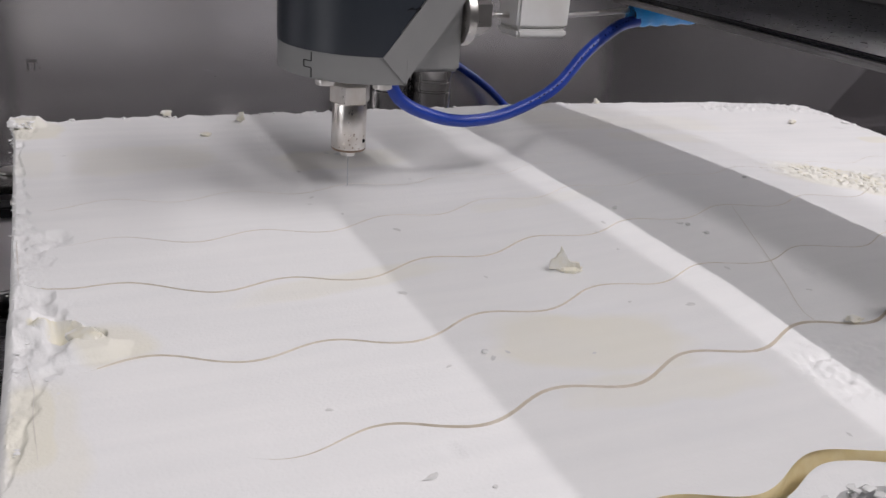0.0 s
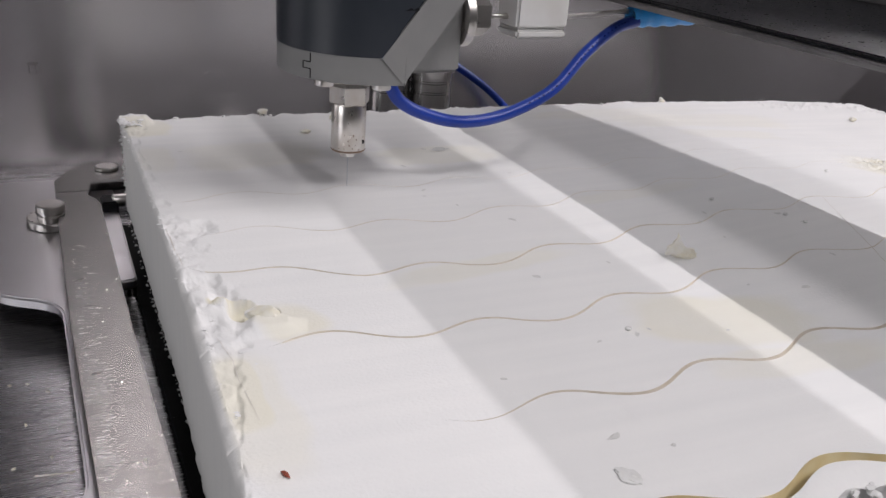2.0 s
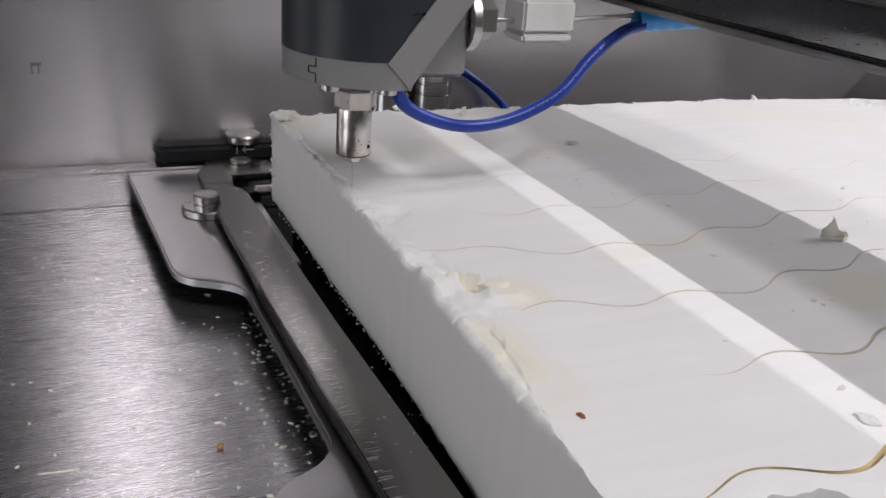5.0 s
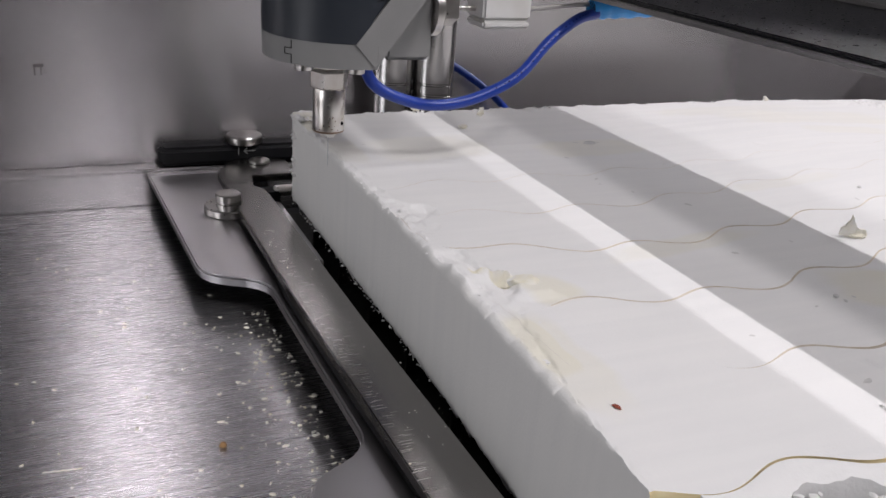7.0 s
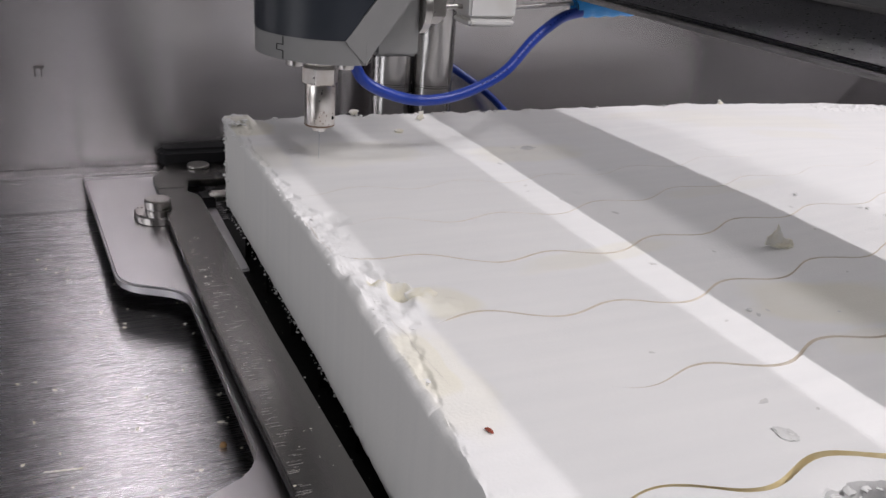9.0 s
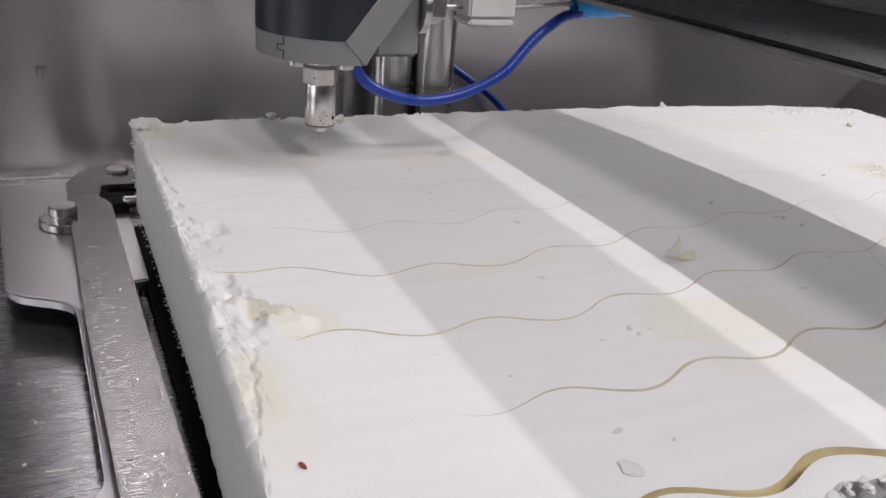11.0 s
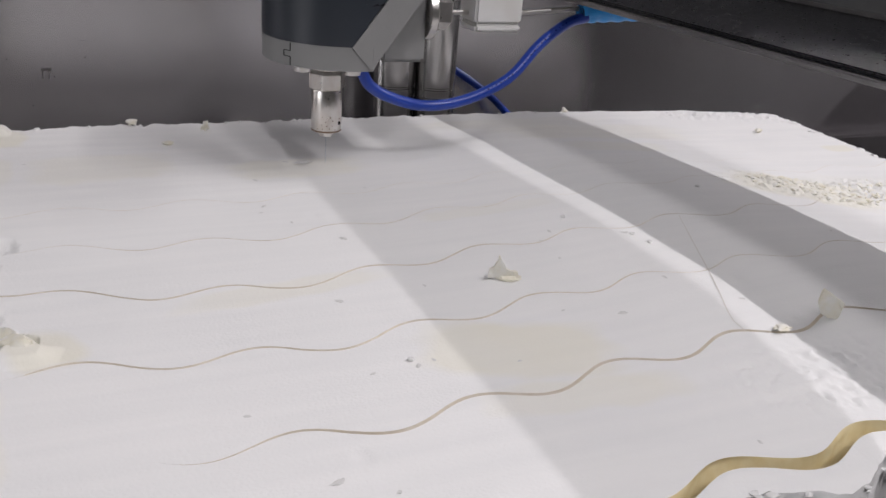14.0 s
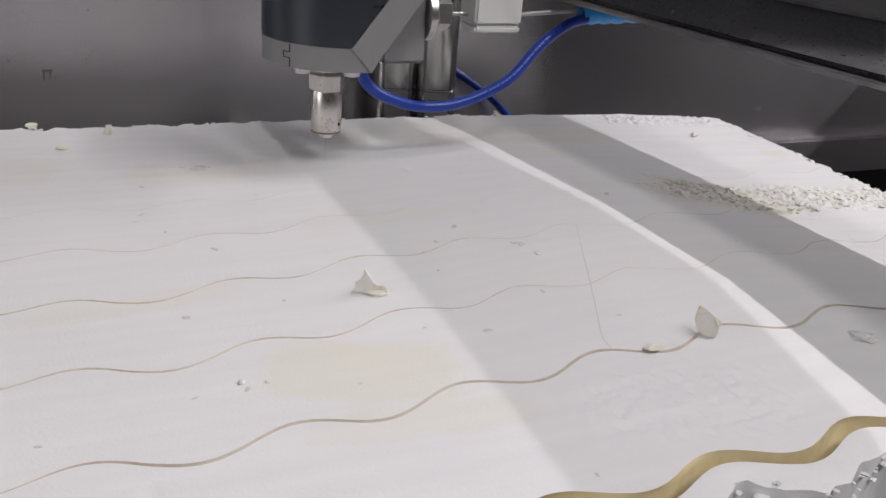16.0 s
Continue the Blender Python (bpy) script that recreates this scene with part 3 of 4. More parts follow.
def make_offcut():
    """The strip cut off along the front, pulled a few millimetres away at its far end."""
    nx, rows = 240, [0, 0.25, 0.5, 0.75, 1.0]
    bm = bmesh.new()
    lay = bm.verts.layers.float.new("stain")
    grid = []
    for j, r in enumerate(rows + [1.03, 1.06, 1.05, 1.0]):
        line = []
        for i in range(nx):
            x = 0.004 + 0.50 * i / (nx - 1)
            gap = 0.0004 + 0.0050 * min(1.0, max(0.0, (x - 0.01) / 0.20))
            top = line_y(LAST_CUT, x) - gap
            wide = 0.0085 + 0.004 * noise.noise((x * 30, 1, 0))
            rough = noise.fractal((x * 110, r * 4, 3), 0.8, 2.1, 4)
            z = dome(x, -0.375) + 0.0016 * rough * (0.1 + r) - 0.003 * max(0, r - 0.4)
            if j >= 5:
                z = (-0.004, -0.016, -0.035, DEEP)[j - 5] + 0.002 * rough
            line.append(bm.verts.new((x, top - wide * r + 0.0015 * rough * r, z)))
        grid.append(line)
    first = [bm.verts.new((v.co.x, v.co.y, DEEP)) for v in grid[0]]
    grid = [first] + grid
    for a, b in zip(grid, grid[1:]):
        for i in range(nx - 1):
            bm.faces.new((a[i], a[i + 1], b[i + 1], b[i]))
    for i in range(nx - 1):
        bm.faces.new((grid[-1][i], grid[-1][i + 1], grid[0][i + 1], grid[0][i]))
    bm.faces.new([g[0] for g in grid])
    bm.faces.new([g[-1] for g in grid])
    bmesh.ops.recalc_face_normals(bm, faces=bm.faces)
    return solid("foam_offcut", bm, FOAM, "rough white foam strip cut off the slab", "foam strip")


foam_offcut = make_offcut()


# ---- sliding table that carries the foam ----
def make_table():
    t = thing("sliding_table", "ground steel sliding table frame with clamping bars", "machine table")
    out = rounded([(-0.0755, 0.0925), (-0.0690, -0.081, 0.012), (-0.0390, -0.0985, 0.012), (-0.0366, -0.2475, 0.012), (-0.0640, -0.2610, 0.012),
                   (-0.0680, -0.60), (-0.024, -0.60), (-0.0302, -0.280), (-0.0326, -0.215), (-0.0350, -0.114), (-0.0330, -0.085), (-0.004, -0.080), (-0.004, 0.0925)], 0.003, 6)
    part("side_plate", prism(out, -0.0632, -0.0580, 0.0010, seg=3), PLATE, t)
    bar = [(-0.0366, 0.050), (-0.0368, 0.0070), (-0.0328, 0.0022, 0.004), (-0.0325, -0.0100, 0.004), (-0.0368, -0.0150), (-0.0362, -0.14), (-0.0325, -0.30), (-0.0290, -0.46),
           (-0.0060, -0.46), (-0.0095, -0.30), (-0.0125, -0.17), (-0.0140, 0.0070, 0.004), (-0.0160, 0.0150, 0.004), (-0.0200, 0.0200), (-0.0170, 0.040), (0.012, 0.040), (0.012, 0.068),
           (-0.002, 0.0775, 0.006), (-0.024, 0.0775, 0.008)]
    part("clamp_bar", prism(rounded(bar, 0.0015, 4), -0.0528, -0.0478, 0.0006), BAR, t, "worn dark steel clamping bar")
    part("bar_joint", box(-0.0360, -0.0180, 0.0268, 0.0272, -0.0479, -0.0477, 0), BLACK, t, "dark joint across the bar")
    scratches = bmesh.new()
    for _ in range(150):
        y = -0.05 - 0.30 * random.random() ** 0.8
        x = -0.0335 + abs(random.gauss(0, 0.0035))
        box(x, x + random.uniform(0.001, 0.005), y, y + random.uniform(0.00006, 0.00020), -0.0479, -0.04775, 0, scratches)
    tagged(part("scratch_marks", scratches, BRIGHT, t, "fine bright cross scratches"), kind="stuff")
    part("back_bar", box(0.0125, 0.50, 0.040, 0.060, -0.057, -0.0490), BAR, t)
    part("spacer", box(-0.028, -0.016, -0.44, 0.03, -0.0770, -0.0535, 0.0005), DARK, t)
    part("bolt_head", lathe([(0.0064, -0.0477), (0.0069, -0.0474), (0.0069, -0.0462), (0.0062, -0.0456)], 32, centre=(-0.0062, 0.0660, 0)), BRIGHT, t)
    part("clamp_block", box(-0.013, -0.004, 0.016, 0.030, -0.064, -0.052, 0.001), BLACK, t)
    part("clamp_pin", lathe([(0.0026, -0.006), (0.0036, -0.005), (0.0036, 0.006), (0.0030, 0.0065), (0.0030, 0.013), (0.0022, 0.014)], 24, "x", (-0.001, 0.022, -0.053)), BRIGHT, t)
    part("eccentric_pin", lathe([(0.0145, -0.0579), (0.0150, -0.0574), (0.0150, -0.0538), (0.0143, -0.0531)], 48, centre=(-0.0375, 0.0045, 0)), BRIGHT, t, "turned steel locating disc")
    part("pin_neck", lathe([(0.0062, -0.0531), (0.0062, -0.0515), (0.0070, -0.0512), (0.0070, -0.0492), (0.0064, -0.0488), (0.0064, -0.0478), (0.0073, -0.0473), (0.0073, -0.0438), (0.0066, -0.0432)], 40, centre=(-0.0400, -0.0035, 0)), BRIGHT, t)
    for x, y in ((0.004, -0.052), (0.006, -0.068)):
        part("tray_stud", lathe([(0.0022, -0.0722), (0.0022, -0.0605), (0.0016, -0.0600)], 16, centre=(x - 0.012, y, 0)), BAR, t)
    # added black sheet, stands for the shaded space beneath the slab
    part("tray", box(-0.0035, 0.52, -0.46, 0.032, -0.0770, -0.0725, 0.0005), DARK, t, "black tray added for the shade under the foam")
    for i in range(8):
        y = -0.03 - 0.05 * i
        part("support_slat", box(0.004, 0.50, y - 0.001, y + 0.001, -0.0723, DEEP - 0.0002, 0), DARK, t)
    return t


sliding_table = make_table()


# ---- cutting head: its own origin is where the jet meets the foam ----
def make_head():
    t = thing("cutting_head", "grey and anthracite waterjet cutting head with steel nozzle", "cutting head")
    # casing: round to the front left, straight to the right
    cx, cy, r = 0.003, -0.0105, 0.0365
    arc = [(cx + r * math.cos(radians(a)), cy + r * math.sin(radians(a))) for a in range(60, 277, 6)]
    low = arc + [(0.0070, -0.0475), (0.0235, -0.0120), (0.0235, 0.040)]
    casing = part("casing", slab([(-0.0028, 0.0668), (0.0063, 0.0566), (0.0750, 0.150), (0.0612, 0.150)], -0.0474, -0.0125, prism(low, 0.0562, 0.0668, 0), w=0), CASING, t, "grey painted casing with a leaning arm")
    big = [(cx + (r + 0.0002) * math.cos(radians(a)), cy + (r + 0.0002) * math.sin(radians(a))) for a in range(60, 275, 4)]
    cover = prism(big + [(0.0050, -0.020), (0.0050, 0.02)], 0.0667, 0.150, 0.0003)
    slab([(0.0025, 0.0740), (0.0610, 0.150), (0.0025, 0.150)], -0.0472, -0.014, cover)
    part("cover", cover, COVER, t, "anthracite plastic cover")
    seam = bmesh.new()
    for x, z0, z1 in ((-0.0266, 0.0629, 0.0664), (-0.0286, 0.0603, 0.0629), (-0.0266, 0.0566, 0.0603)):
        y = cy - math.sqrt(r * r - (x - cx) ** 2)
        box(x - 0.0002, x + 0.0002, y - 0.0002, y + 0.001, z0, z1, 0, seam)
    for z in (0.0603, 0.0629):
        ya, yb = (cy - math.sqrt(r * r - (x - cx) ** 2) for x in (-0.0266, -0.0286))
        prism([(-0.0266, ya - 0.0002), (-0.0266, ya + 0.001), (-0.0286, yb + 0.001), (-0.0286, yb - 0.0002)], z - 0.00018, z + 0.00018, 0, seam)
    part("seam", seam, BLACK, t, "dark joint in the casing")
    scuff = bmesh.new()
    for k in range(5):
        slab([(0.0055 + 0.003 * k, 0.0846 + 0.0003 * (k % 2)), (0.0090 + 0.003 * k, 0.0850 - 0.0004 * (k % 2)), (0.0080 + 0.003 * k, 0.0858 + 0.0003 * k)], -0.04735, -0.0470, scuff, 0)
    part("scuff", scuff, BLACK, t, "dark scuff marks on the cover")
    part("valve_block", box(0.0240, 0.0465, -0.0115, 0.030, 0.0530, 0.150, 0.0015), CASING, t)
    for x, y in ((-0.0215, -0.0335), (-0.0010, -0.0425)):
        part("screw", lathe([(0.0020, 0.0538), (0.0036, 0.0541), (0.0038, 0.0550), (0.0038, 0.0564)], 24, centre=(x, y, 0)), BRIGHT, t, "bright cap screw")
    part("union_nut", lathe([(0.0083, 0.0385), (0.0091, 0.0391), (0.0091, 0.0462), (0.0082, 0.0472), (0.0065, 0.0476), (0.0065, 0.0564)], 6), NOZZLE, t)
    body = part("nozzle_body", lathe([(0.0060, 0.0168), (0.0070, 0.0172), (0.0076, 0.0185), (0.0076, 0.0376), (0.0072, 0.0384)], 48), NOZZLE, t, "dull steel nozzle sleeve with drain hole")
    part("drain_hole", lathe([(0.0009, 0), (0.0009, 0.0006)], 16, "y", (0.0046, -0.00625, 0.0222)), BLACK, body)
    for k in range(14):
        a = radians(random.uniform(215, 320))
        part("speck", lathe([(random.uniform(0.0002, 0.0004), 0), (0.0001, 0.0002)], 8, "y", (0.0076 * math.cos(a), 0.0076 * math.sin(a) - 0.0001, random.uniform(0.018, 0.026))), RUST, body)
    part("stain_ring", lathe([(0.00735, 0.01745), (0.00768, 0.0181), (0.00762, 0.0183)], 48), RUST, body, "brown water stain")
    part("tip", lathe([(0.0034, 0.0145), (0.0036, 0.0148), (0.0036, 0.0169)], 6), NOZZLE, t)
    part("water_jet", lathe([(0.00022, 0.0), (0.00018, 0.0146)], 8), WATER, t, "hair-thin clear water jet")
    # high pressure fitting, to the side
    part("gland", lathe([(0.0125, 0.0467), (0.0130, 0.0470), (0.0130, 0.0505), (0.0122, 0.0512)], 40, "x", (0, -0.004, 0.0765)), BRIGHT, t)
    part("gland_nut", lathe([(0.0086, 0.0513), (0.0096, 0.0522), (0.0096, 0.0592), (0.0088, 0.0600)], 6, "x", (0, -0.004, 0.0775)), BRIGHT, t)
    part("pressure_pipe", tube([Vector(p) for p in ((0.058, -0.004, 0.0765), (0.105, -0.002, 0.0765), (0.142, 0.0, 0.0790))], 0.0012), BRIGHT, t, "thin bright pressure pipe")
    part("sensor_block", box(0.0722, 0.0978, -0.013, 0.007, 0.0680, 0.0720, 0.0012), WHITE, t, "white nylon clamp half")
    part("sensor_block_top", box(0.0720, 0.0980, -0.013, 0.007, 0.0723, 0.0865, 0.0012), WHITE, t, "white nylon clamp half")
    part("clamp_plate", box(0.077, 0.104, -0.009, 0.005, 0.0867, 0.0895, 0.0006), BRIGHT, t)
    pts = spline([(0.0115, -0.0180, 0.0520), (0.0127, -0.0175, 0.0486), (0.0168, -0.0170, 0.0429), (0.0264, -0.0160, 0.0374), (0.0430, -0.0150, 0.0324), (0.0597, -0.0150, 0.0325),
                  (0.0765, -0.0150, 0.0370), (0.0945, -0.0140, 0.0460), (0.1117, -0.0100, 0.0615), (0.1290, -0.0060, 0.0718), (0.1420, -0.0030, 0.0745)], 8)
    hose = part("air_hose", tube(pts, 0.0028), HOSE, t, "bright blue air hose with dark print")
    print_bits = bmesh.new()
    for k in range(50, 76):
        if k % 9 == 4:
            continue
        c = pts[k]
        d = (pts[k + 1] - pts[k - 1]).normalized()
        up = Vector((0, -0.75, 0.55))
        up = (up - d * up.dot(d)).normalized()
        m = Matrix.Translation(c + up * 0.00281) @ Matrix((d, up.cross(d), up)).transposed().to_4x4()
        bmesh.ops.create_cube(print_bits, size=1, matrix=m @ Matrix.Diagonal((0.0004 + 0.0005 * ((k * 7) % 3) / 2, 0.0007, 0.00006, 1)))
    part("hose_print", print_bits, HOSE_INK, hose)
    sleeve = spline([(0.1385, -0.0020, 0.0765), (0.150, -0.001, 0.0768), (0.165, 0.0, 0.0772), (0.185, 0.002, 0.078), (0.210, 0.004, 0.080)], 8)
    part("tape_wrap", tube(sleeve, 0.0046, 18, flat=0.7, radii=[0.0052 + 0.0004 * math.sin(i * 1.3) for i in range(len(sleeve))]), TAPE, t, "cyan tape wrapped round pipe and hose")
    part("tape_collar", tube(sleeve[:3], 0.0050, 18, flat=0.75), BLACK, t, "dark collar at the tape's end")
    return t


cutting_head = make_head()


# ---- crumbs, flakes and pits ----
def lump(r, sx=1.0, sy=1.0, sz=1.0, seed=0, rough=0.5, sub=2):
    bm = bmesh.new()
    bmesh.ops.create_icosphere(bm, subdivisions=sub, radius=r)
    for v in bm.verts:
        n = noise.fractal(v.co / r * 1.1 + Vector((seed * 7.3, seed * 1.9, 0)), 0.8, 2.1, 3)
        v.co = Vector((v.co.x * sx, v.co.y * sy, v.co.z * sz)) * (1 + rough * n)
    return bm


def torn_bits(name, spots, low, high, parent, flat=0.7, label="", material=None):
    """Crumbly clumps along a torn foam edge, as one part."""
    bm = bmesh.new()
    for n, (x, y, z) in enumerate(spots):
        r = low + (high - low) * random.random() ** 2
        own = lump(r, random.uniform(0.8, 1.5), random.uniform(0.8, 1.6), flat, n * 1.7, 0.6, 2 if r > 0.0016 else 1)
        bmesh.ops.transform(own, matrix=Matrix.Translation((x, y, z)) @ Matrix.Rotation(random.uniform(0, 6.3), 4, "Z"), verts=own.verts)
        join(own, bm)
    return tagged(part(name, bm, material or FOAM, parent, label), kind="stuff")


def torn_scrap(size, spikes, seed):
    """A torn scrap of foam: a low uneven body with a few thin upstanding tips."""
    bm = lump(size, 1.3, 0.9, 0.42, seed, 0.5, 3)
    for x, y, high, lean in spikes:
        own = bmesh.new()
        bmesh.ops.create_cone(own, cap_ends=True, segments=7, radius1=size * 0.50, radius2=size * 0.03, depth=high)
        for v in own.verts:
            k = v.co.z / high + 0.5
            v.co = Vector((v.co.x * 1.2 + lean * k * k, v.co.y * 0.45, v.co.z + high / 2)) + 0.12 * size * Vector((noise.noise(v.co * 900), noise.noise(v.co * 700), 0))
        bmesh.ops.translate(own, verts=own.verts, vec=(x, y, 0))
        join(own, bm)
    return bm


def torn_sheet(outline, thick, bend, seed):
    """A thin torn scrap that stands in x and z: its outline, bent out of its plane."""
    bm = slab(outline, -thick / 2, thick / 2, w=0)
    bmesh.ops.subdivide_edges(bm, edges=bm.edges[:], cuts=3, use_grid_fill=True)
    bmesh.ops.triangulate(bm, faces=bm.faces[:])
    for v in bm.verts:
        n = Vector((noise.noise((v.co.x * 300, v.co.z * 300, seed)), noise.noise((v.co.x * 300, v.co.z * 300, seed + 5)), noise.noise((v.co.x * 300, v.co.z * 300, seed + 9))))
        v.co += 0.0010 * n + Vector((0, bend * v.co.z ** 2 - 0.3 * v.co.z, 0))
    return bm


TABLE_THINGS = [foam_block, foam_offcut, sliding_table]
torn_bits("torn_corner", [(random.uniform(-0.0018, 0.0010), random.uniform(-0.006, 0.0015), -0.050 * random.random() ** 1.6 + 0.001) for _ in range(90)], 0.0003, 0.0011, foam_block, 0.9, "crumbled yellowish foam corner")
torn_bits("torn_corner", [(random.uniform(-0.002, 0.010), random.uniform(-0.016, 0.002), random.uniform(0.0, 0.0028)) for _ in range(60)], 0.0007, 0.0022, foam_block, 0.5, "crumbled yellowish foam corner")
torn_bits("torn_rim", [(random.gauss(0.0006, 0.0010), -random.uniform(0.01, 0.36), random.gauss(-0.0013, 0.0003)) for _ in range(160)], 0.0003, 0.0007, foam_block, 0.45)
torn_bits("torn_rim", [(abs(random.gauss(0.003, 0.005)), random.gauss(-0.245, 0.028), random.gauss(-0.0006, 0.0002)) for _ in range(16)], 0.0008, 0.0020, foam_block, 0.3)
torn_bits("torn_underside", [(random.gauss(-0.0010, 0.0005), -random.uniform(-0.001, 0.37), DEEP + random.gauss(0.0006, 0.0008)) for _ in range(200)], 0.0002, 0.0007, foam_block, 0.9)
torn_bits("rear_rim", [(x, back_y(x) + random.uniform(-0.0025, -0.0005), random.uniform(-0.0010, 0.0004)) for x in [random.uniform(0.01, 0.43) for _ in range(130)]], 0.0004, 0.0013, foam_block, 0.7)
torn_bits("end_rim", [(end_x(y) + random.uniform(-0.005, -0.0005), y, random.uniform(-0.002, 0.0)) for y in [-random.uniform(0.045, 0.36) for _ in range(200)]], 0.0007, 0.0022, foam_block, 0.6)
torn_bits("torn_front", [(x, line_y(LAST_CUT, x) - 0.0055 - random.uniform(0.0055, 0.011), dome(x, -0.375) + random.uniform(-0.008, -0.0012)) for x in [random.uniform(0.01, 0.49) for _ in range(420)]], 0.0006, 0.0019, foam_offcut, 0.5, "rough wet crumbled foam front", CLEAR)



def lifted_chunk():
    """The chunk torn loose beside the hole in the rim."""
    bm = lump(0.0045, 1.25, 0.8, 0.62, 21, 0.55, 3)
    bmesh.ops.transform(bm, matrix=Matrix.Translation((0.0195, -0.2500, 0.0008)) @ Matrix.Rotation(radians(-18), 4, "Z"), verts=bm.verts)
    return part("lifted_chunk", bm, CRUMB, foam_block, "cream foam chunk torn loose at the rim")


lifted_chunk()


def in_patch(count, cx, cy, rx, ry, turn):
    """Spots strewn over an uneven oval of the slab's top, given as seen flat."""
    out, c, q = [], math.cos(radians(turn)), math.sin(radians(turn))
    while len(out) < count:
        u, v = random.gauss(0, 0.5), random.gauss(0, 0.5)
        if u * u + v * v < 1:
            x, y = cx + c * u * rx - q * v * ry, cy + q * u * rx + c * v * ry
            out.append((x, y, dome(x, y) + 0.0004))
    return out


torn_bits("crumbled_patch", in_patch(170, 0.392, -0.186, 0.042, 0.018, -36) + in_patch(130, 0.455, -0.190, 0.055, 0.017, -8), 0.0007, 0.0021, foam_block, 0.55, "crumbled cream foam patch", CRUMB)


def on_foam(ob, xa, ya, up=0.0, turn=0.0):
    """Sets a thing down on the slab, at its place as seen flat."""
    z = dome(xa, ya)
    x, y = xa - 1.65 * z, ya - 2.0 * z
    ob.location = (x, y, dome(x, y) + up)
    ob.rotation_euler = (0, 0, radians(turn))
    TABLE_THINGS.append(ob)
    return ob


spiky = torn_scrap(0.0042, [], 3)
for v in spiky.verts:
    v.co = Vector((v.co.x * 0.85 + 0.0020, v.co.y * 0.65, v.co.z * 0.8))
join(torn_sheet([(-0.0055, 0.0), (0.0062, -0.0006), (0.0048, 0.0028), (0.0006, 0.0046), (-0.0024, 0.0100), (-0.0034, 0.0046), (-0.0058, 0.0036)], 0.0012, 12, 3), spiky)
on_foam(solid("foam_flake", spiky, CRUMB, "torn pale foam flake standing up in a spike", "flake", "foam flakes", smooth=False), 0.1868, -0.2400, 0.0008, -25)
leaf = torn_sheet([(-0.0020, 0.0), (0.0034, -0.0004), (0.0042, 0.0065), (0.0012, 0.0078), (-0.0032, 0.0104), (-0.0040, 0.0048)], 0.0011, 20, 11)
on_foam(solid("foam_flake", leaf, CRUMB, "yellowed foam flake with a jagged upper edge", "flake", "foam flakes", smooth=False), 0.2890, -0.2940, 0.0008, -40)
on_foam(solid("foam_crumb", lump(0.0019, 1.1, 0.8, 1.2, 3, 0.9), CRUMB, "round whitish foam crumb lying on the slab", "crumb"), 0.1130, -0.0160, 0.0028)
on_foam(solid("foam_crumb", lump(0.0024, 1.2, 0.9, 0.5, 5), CRUMB, "flat whitish foam crumb on the slab", "crumb"), 0.0900, -0.0400, 0.0008)
on_foam(solid("foam_nub", lump(0.0018, 1.8, 0.6, 0.8, 8, 0.9), CRUMB, "torn foam nub on the slab's rear rim", "foam scrap"), 0.0760, -0.001, 0.0022)
on_foam(solid("foam_nub", lump(0.0022, 1.3, 0.7, 0.9, 12, 0.9), CRUMB, "small torn foam nub on the rear rim", "foam scrap"), 0.3500, -0.003, 0.0010)
on_foam(solid("foam_crumb", lump(0.0022, 1.5, 0.9, 0.3, 15, 0.8), CRUMB, "small foam crumb beside a cut", "crumb"), 0.2655, -0.2985, 0.0012)
on_foam(solid("foam_crumb", lump(0.0022, 1.3, 0.9, 0.6, 19), CRUMB, "small foam crumb near the rear rim", "crumb"), 0.4560, -0.0700, 0.0014)
on_foam(solid("red_chip", lump(0.0010, 0.5, 1.7, 0.6, 2, 0.4), REDBIT, "tiny red-brown chip lying on the foam", "chip"), 0.0060, -0.3300, 0.0006, 25)
on_foam(solid("film_scrap", lump(0.0031, 0.75, 1.2, 0.16, 4, 0.5, 3), CLEAR, "wet translucent film scrap stuck to the foam", "film scrap"), 0.0845, -0.3560, 0.0004, 20)
on_foam(solid("film_scrap", lump(0.0048, 1.0, 0.8, 0.14, 6, 0.5, 3), CLEAR, "wet translucent film scrap beside a wide cut", "film scrap"), 0.3400, -0.3130, 0.0004, -10)
on_foam(solid("film_ring", lump(0.0032, 1.3, 0.8, 0.10, 9, 0.7, 3), CLEAR, "thin round film scrap stuck to the foam", "film scrap"), 0.1500, -0.0840, 0.0003)

# dark pits and wet drops on the slab, each seen on its own
PITS = [(0.114, -0.151), (0.117, -0.143), (0.124, -0.165), (0.140, -0.187), (0.169, -0.128), (0.116, -0.293), (0.131, -0.292), (0.137, -0.290), (0.121, -0.243),
        (0.163, -0.298), (0.196, -0.269), (0.231, -0.199), (0.222, -0.208), (0.264, -0.207), (0.267, -0.218), (0.220, -0.226), (0.252, -0.251), (0.270, -0.273),
        (0.217, -0.275), (0.354, -0.231), (0.207, -0.357), (0.121, -0.107), (0.076, -0.305), (0.091, -0.340), (0.104, -0.348), (0.155, -0.238), (0.142, -0.081), (0.021, -0.064)]
for n, (x, y) in enumerate(PITS):
    r = (0.0007, 0.0011, 0.0008, 0.0014, 0.0006)[n % 5]
    pit = solid("foam_pit", lump(0.8 * r, 1.7, 0.9, 0.12, n, 0.7), PIT, "small grey pit in the foam's skin", "pit", "pits in the foam")
    on_foam(pit, x, y, 0.0001, 40 * n)
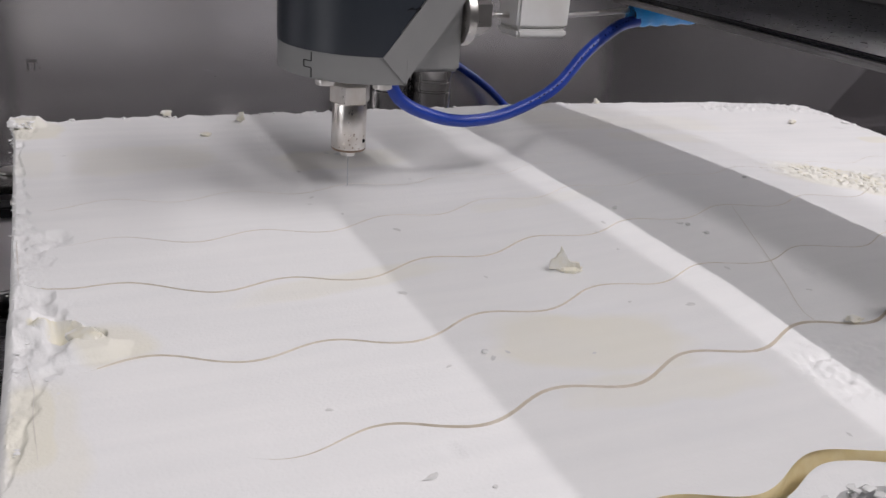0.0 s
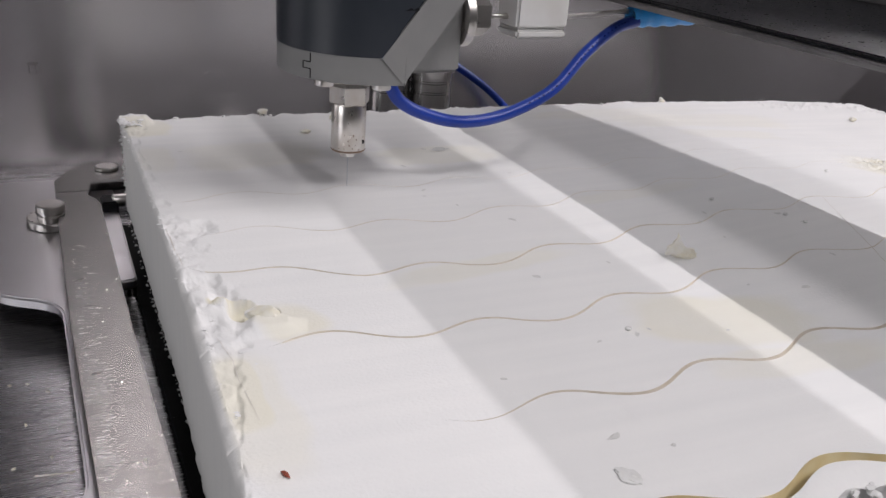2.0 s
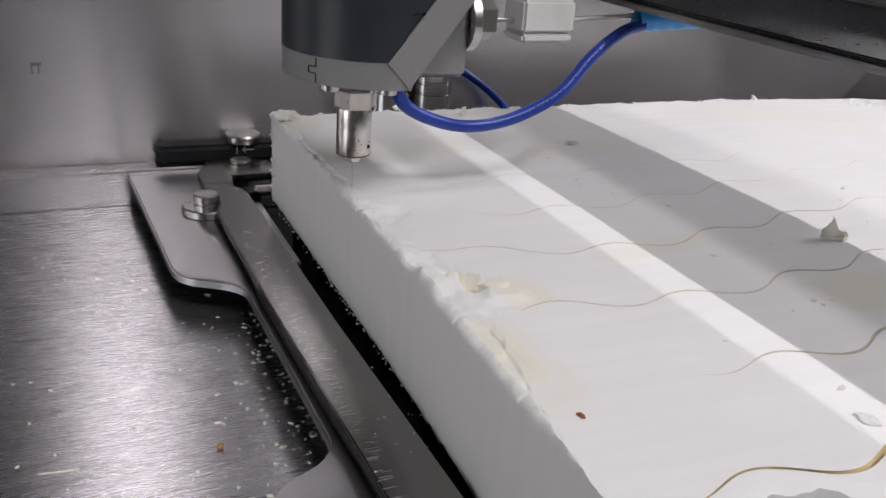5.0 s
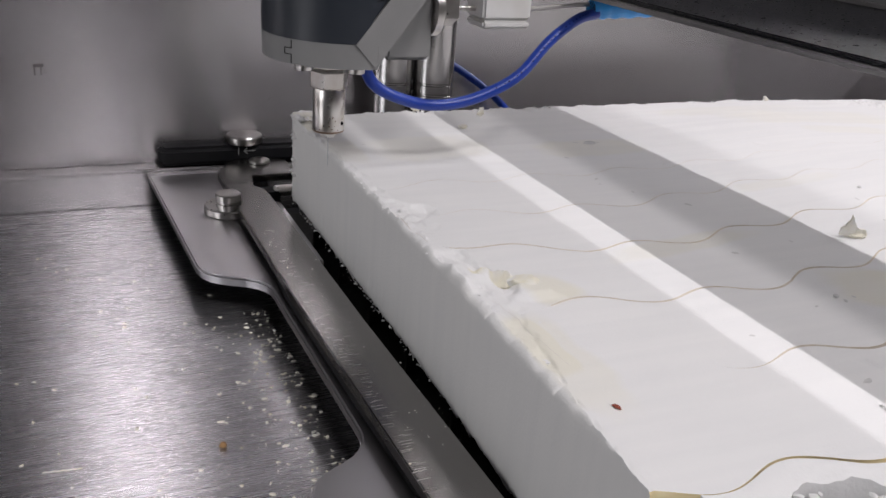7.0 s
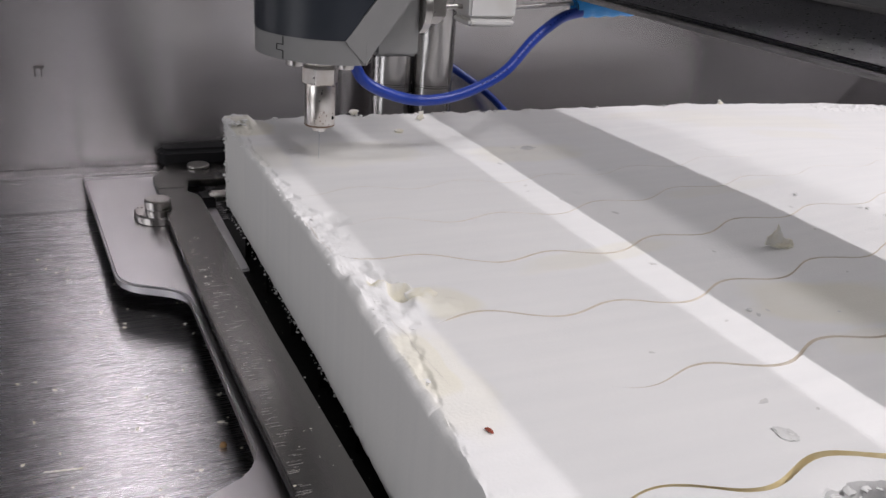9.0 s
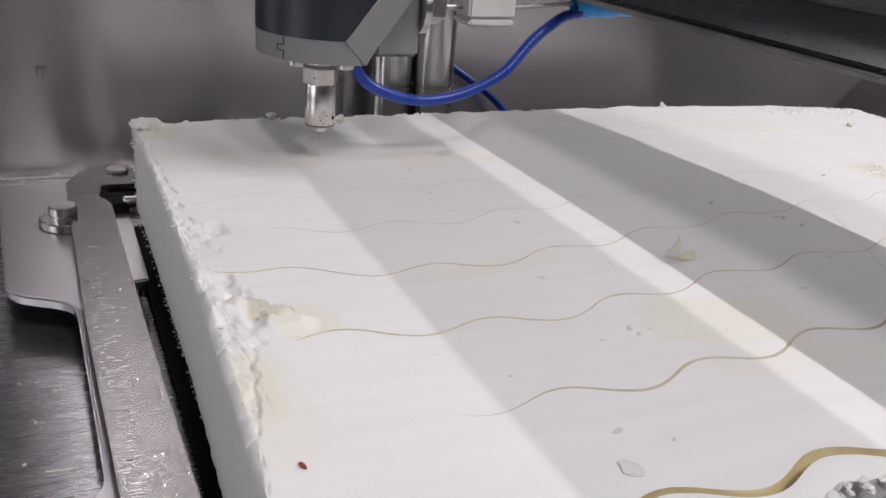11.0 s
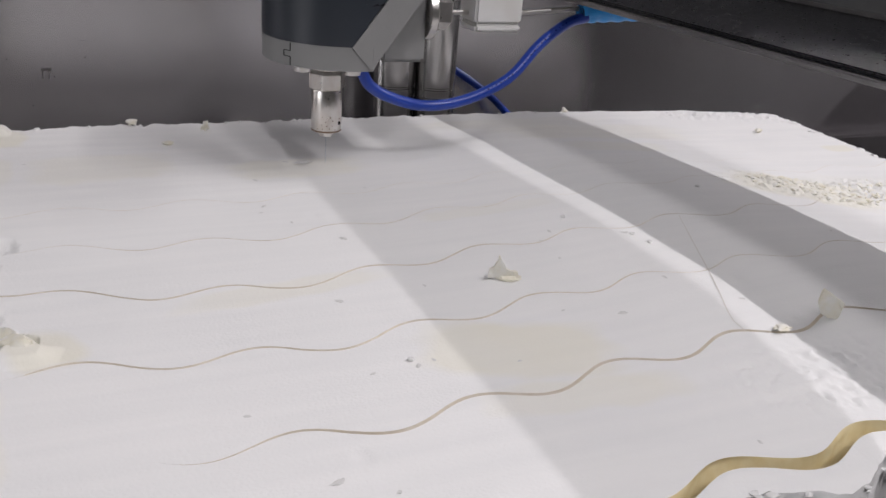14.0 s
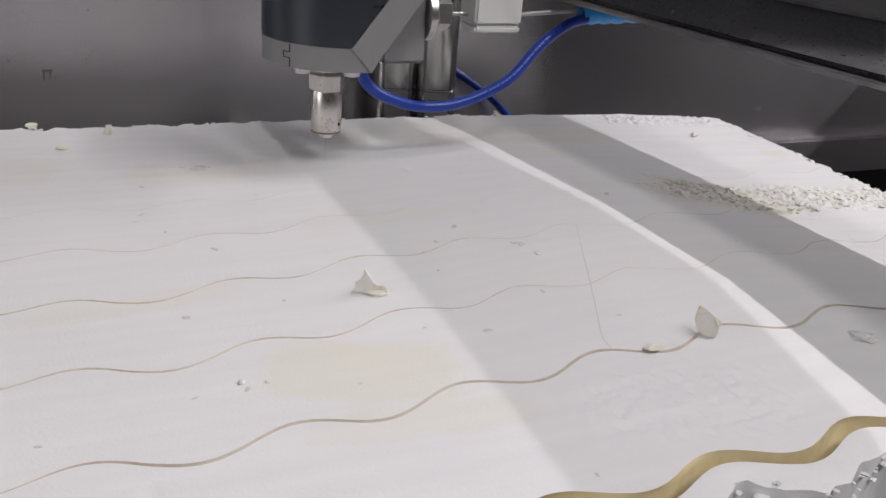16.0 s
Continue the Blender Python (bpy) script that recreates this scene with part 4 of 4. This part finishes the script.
for n, (x, y) in enumerate([(0.2676, -0.2194), (0.2657, -0.2095), (0.3316, -0.1668), (0.2455, -0.1855), (0.130, -0.2884)]):
    on_foam(solid("water_drop", lump(0.0011, 1, 1, 0.6, n, 0.1), CLEAR, "clear water drop on the foam", "drop", "water drops"), x, y, 0.0004)


def score(points, wide, label):
    """A thin knife line that follows the slab's top."""
    bm = bmesh.new()
    prev = None
    line = []
    for (x0, y0), (x1, y1) in zip(points, points[1:]):
        line += [(x0 + (x1 - x0) * k / 12, y0 + (y1 - y0) * k / 12) for k in range(12)]
    line.append(points[-1])
    for n, (xa, ya) in enumerate(line):
        z = dome(xa, ya)
        x, y = xa - 1.65 * z, ya - 2.0 * z
        w = wide * (0.5 + 0.5 * math.sin(math.pi * min(1, (n + 1) / len(line)))) * (1 + 0.5 * noise.noise((n * 0.7, 0, 0)))
        z = dome(x, y) + torn(x, y) + 0.00012
        pair = (bm.verts.new((x - w, y, z)), bm.verts.new((x + w, y + w * 0.3, z)))
        if prev:
            bm.faces.new((prev[0], prev[1], pair[1], pair[0]))
        prev = pair
    return part("score_line", bm, SCORE, foam_block, label)


score([(0.0008, -0.159), (0.0016, -0.201)], 0.00022, "tan knife line along the rim")
score([(0.0032, -0.257), (0.0051, -0.273), (0.0046, -0.284), (0.0054, -0.306)], 0.00009, "tan knife line along the rim")
score([(0.2985, -0.1972), (0.2736, -0.2485), (0.2538, -0.2883), (0.2521, -0.297)], 0.00022, "grey slanting crack")


def scatter(name, spots, low, high, material, label, category):
    bm = bmesh.new()
    for n, (x, y, z) in enumerate(spots):
        r = low + (high - low) * random.random() ** 3
        own = lump(r, random.uniform(0.8, 1.8), random.uniform(0.7, 1.2), 0.3, n, 0.7, 1)
        bmesh.ops.transform(own, matrix=Matrix.Translation((x, y, z + 0.35 * r)) @ Matrix.Rotation(random.uniform(0, 6.3), 4, "Z"), verts=own.verts)
        join(own, bm)
    return solid(name, bm, material, label, category, kind="stuff", smooth=False)


spots = [(random.uniform(-0.19, -0.04), random.uniform(-0.25, 0.02), BASE_Z) for _ in range(220)]
for _ in range(420):
    y = random.uniform(-0.25, -0.090)
    spots.append((-0.0370 - abs(random.gauss(0, 0.017)), y, BASE_Z))
scatter("bed_crumbs", spots, 0.00012, 0.0011, CRUMB, "white foam crumbs strewn over the steel bed", "crumbs")
loose = [(random.uniform(-0.034, -0.006) , random.uniform(-0.33, -0.02), -0.0478) for _ in range(90)]
TABLE_THINGS.append(scatter("bar_crumbs", loose, 0.0001, 0.0005, CRUMB, "fine white foam crumbs on the clamping bar", "crumbs"))
solid("grit_crumb", lump(0.0016, 1, 1, 0.8, 7, 0.4), GRIT, "small brown grit crumb on the steel bed", "grit").location = (-0.0811, -0.2041, BASE_Z + 0.0011)
line = bmesh.new()
prev = None
for k in range(14):
    x = -0.1461 + 0.0136 * k / 13
    y, w = -0.2003 + -0.0015 * k / 13 + 0.0002 * math.sin(k * 2.1), 0.0005 * (0.4 + 0.6 * math.sin(math.pi * (k + 1) / 15)) * (1.4 if k < 2 else 1)
    ring = (line.verts.new((x, y - w, BASE_Z)), line.verts.new((x, y, BASE_Z + 0.0004)), line.verts.new((x, y + w, BASE_Z)))
    if prev:
        for q in (0, 1):
            line.faces.new((prev[q], prev[q + 1], ring[q + 1], ring[q]))
    prev = ring
solid("foam_thread", line, CRUMB, "thin white foam thread lying on the steel bed", "thread")


# ---- all that moves ----
def motions():
    for ob in TABLE_THINGS:
        x, y, z = ob.location
        turn = ob.rotation_euler.to_matrix().to_4x4()
        walk(ob, [(t, Matrix.Translation((x + s, y, z)) @ turn) for t, s in SLIDE])
    walk(cutting_head, [(t, pose(HEAD_X, y, 0)) for t, y in CUT])


motions()
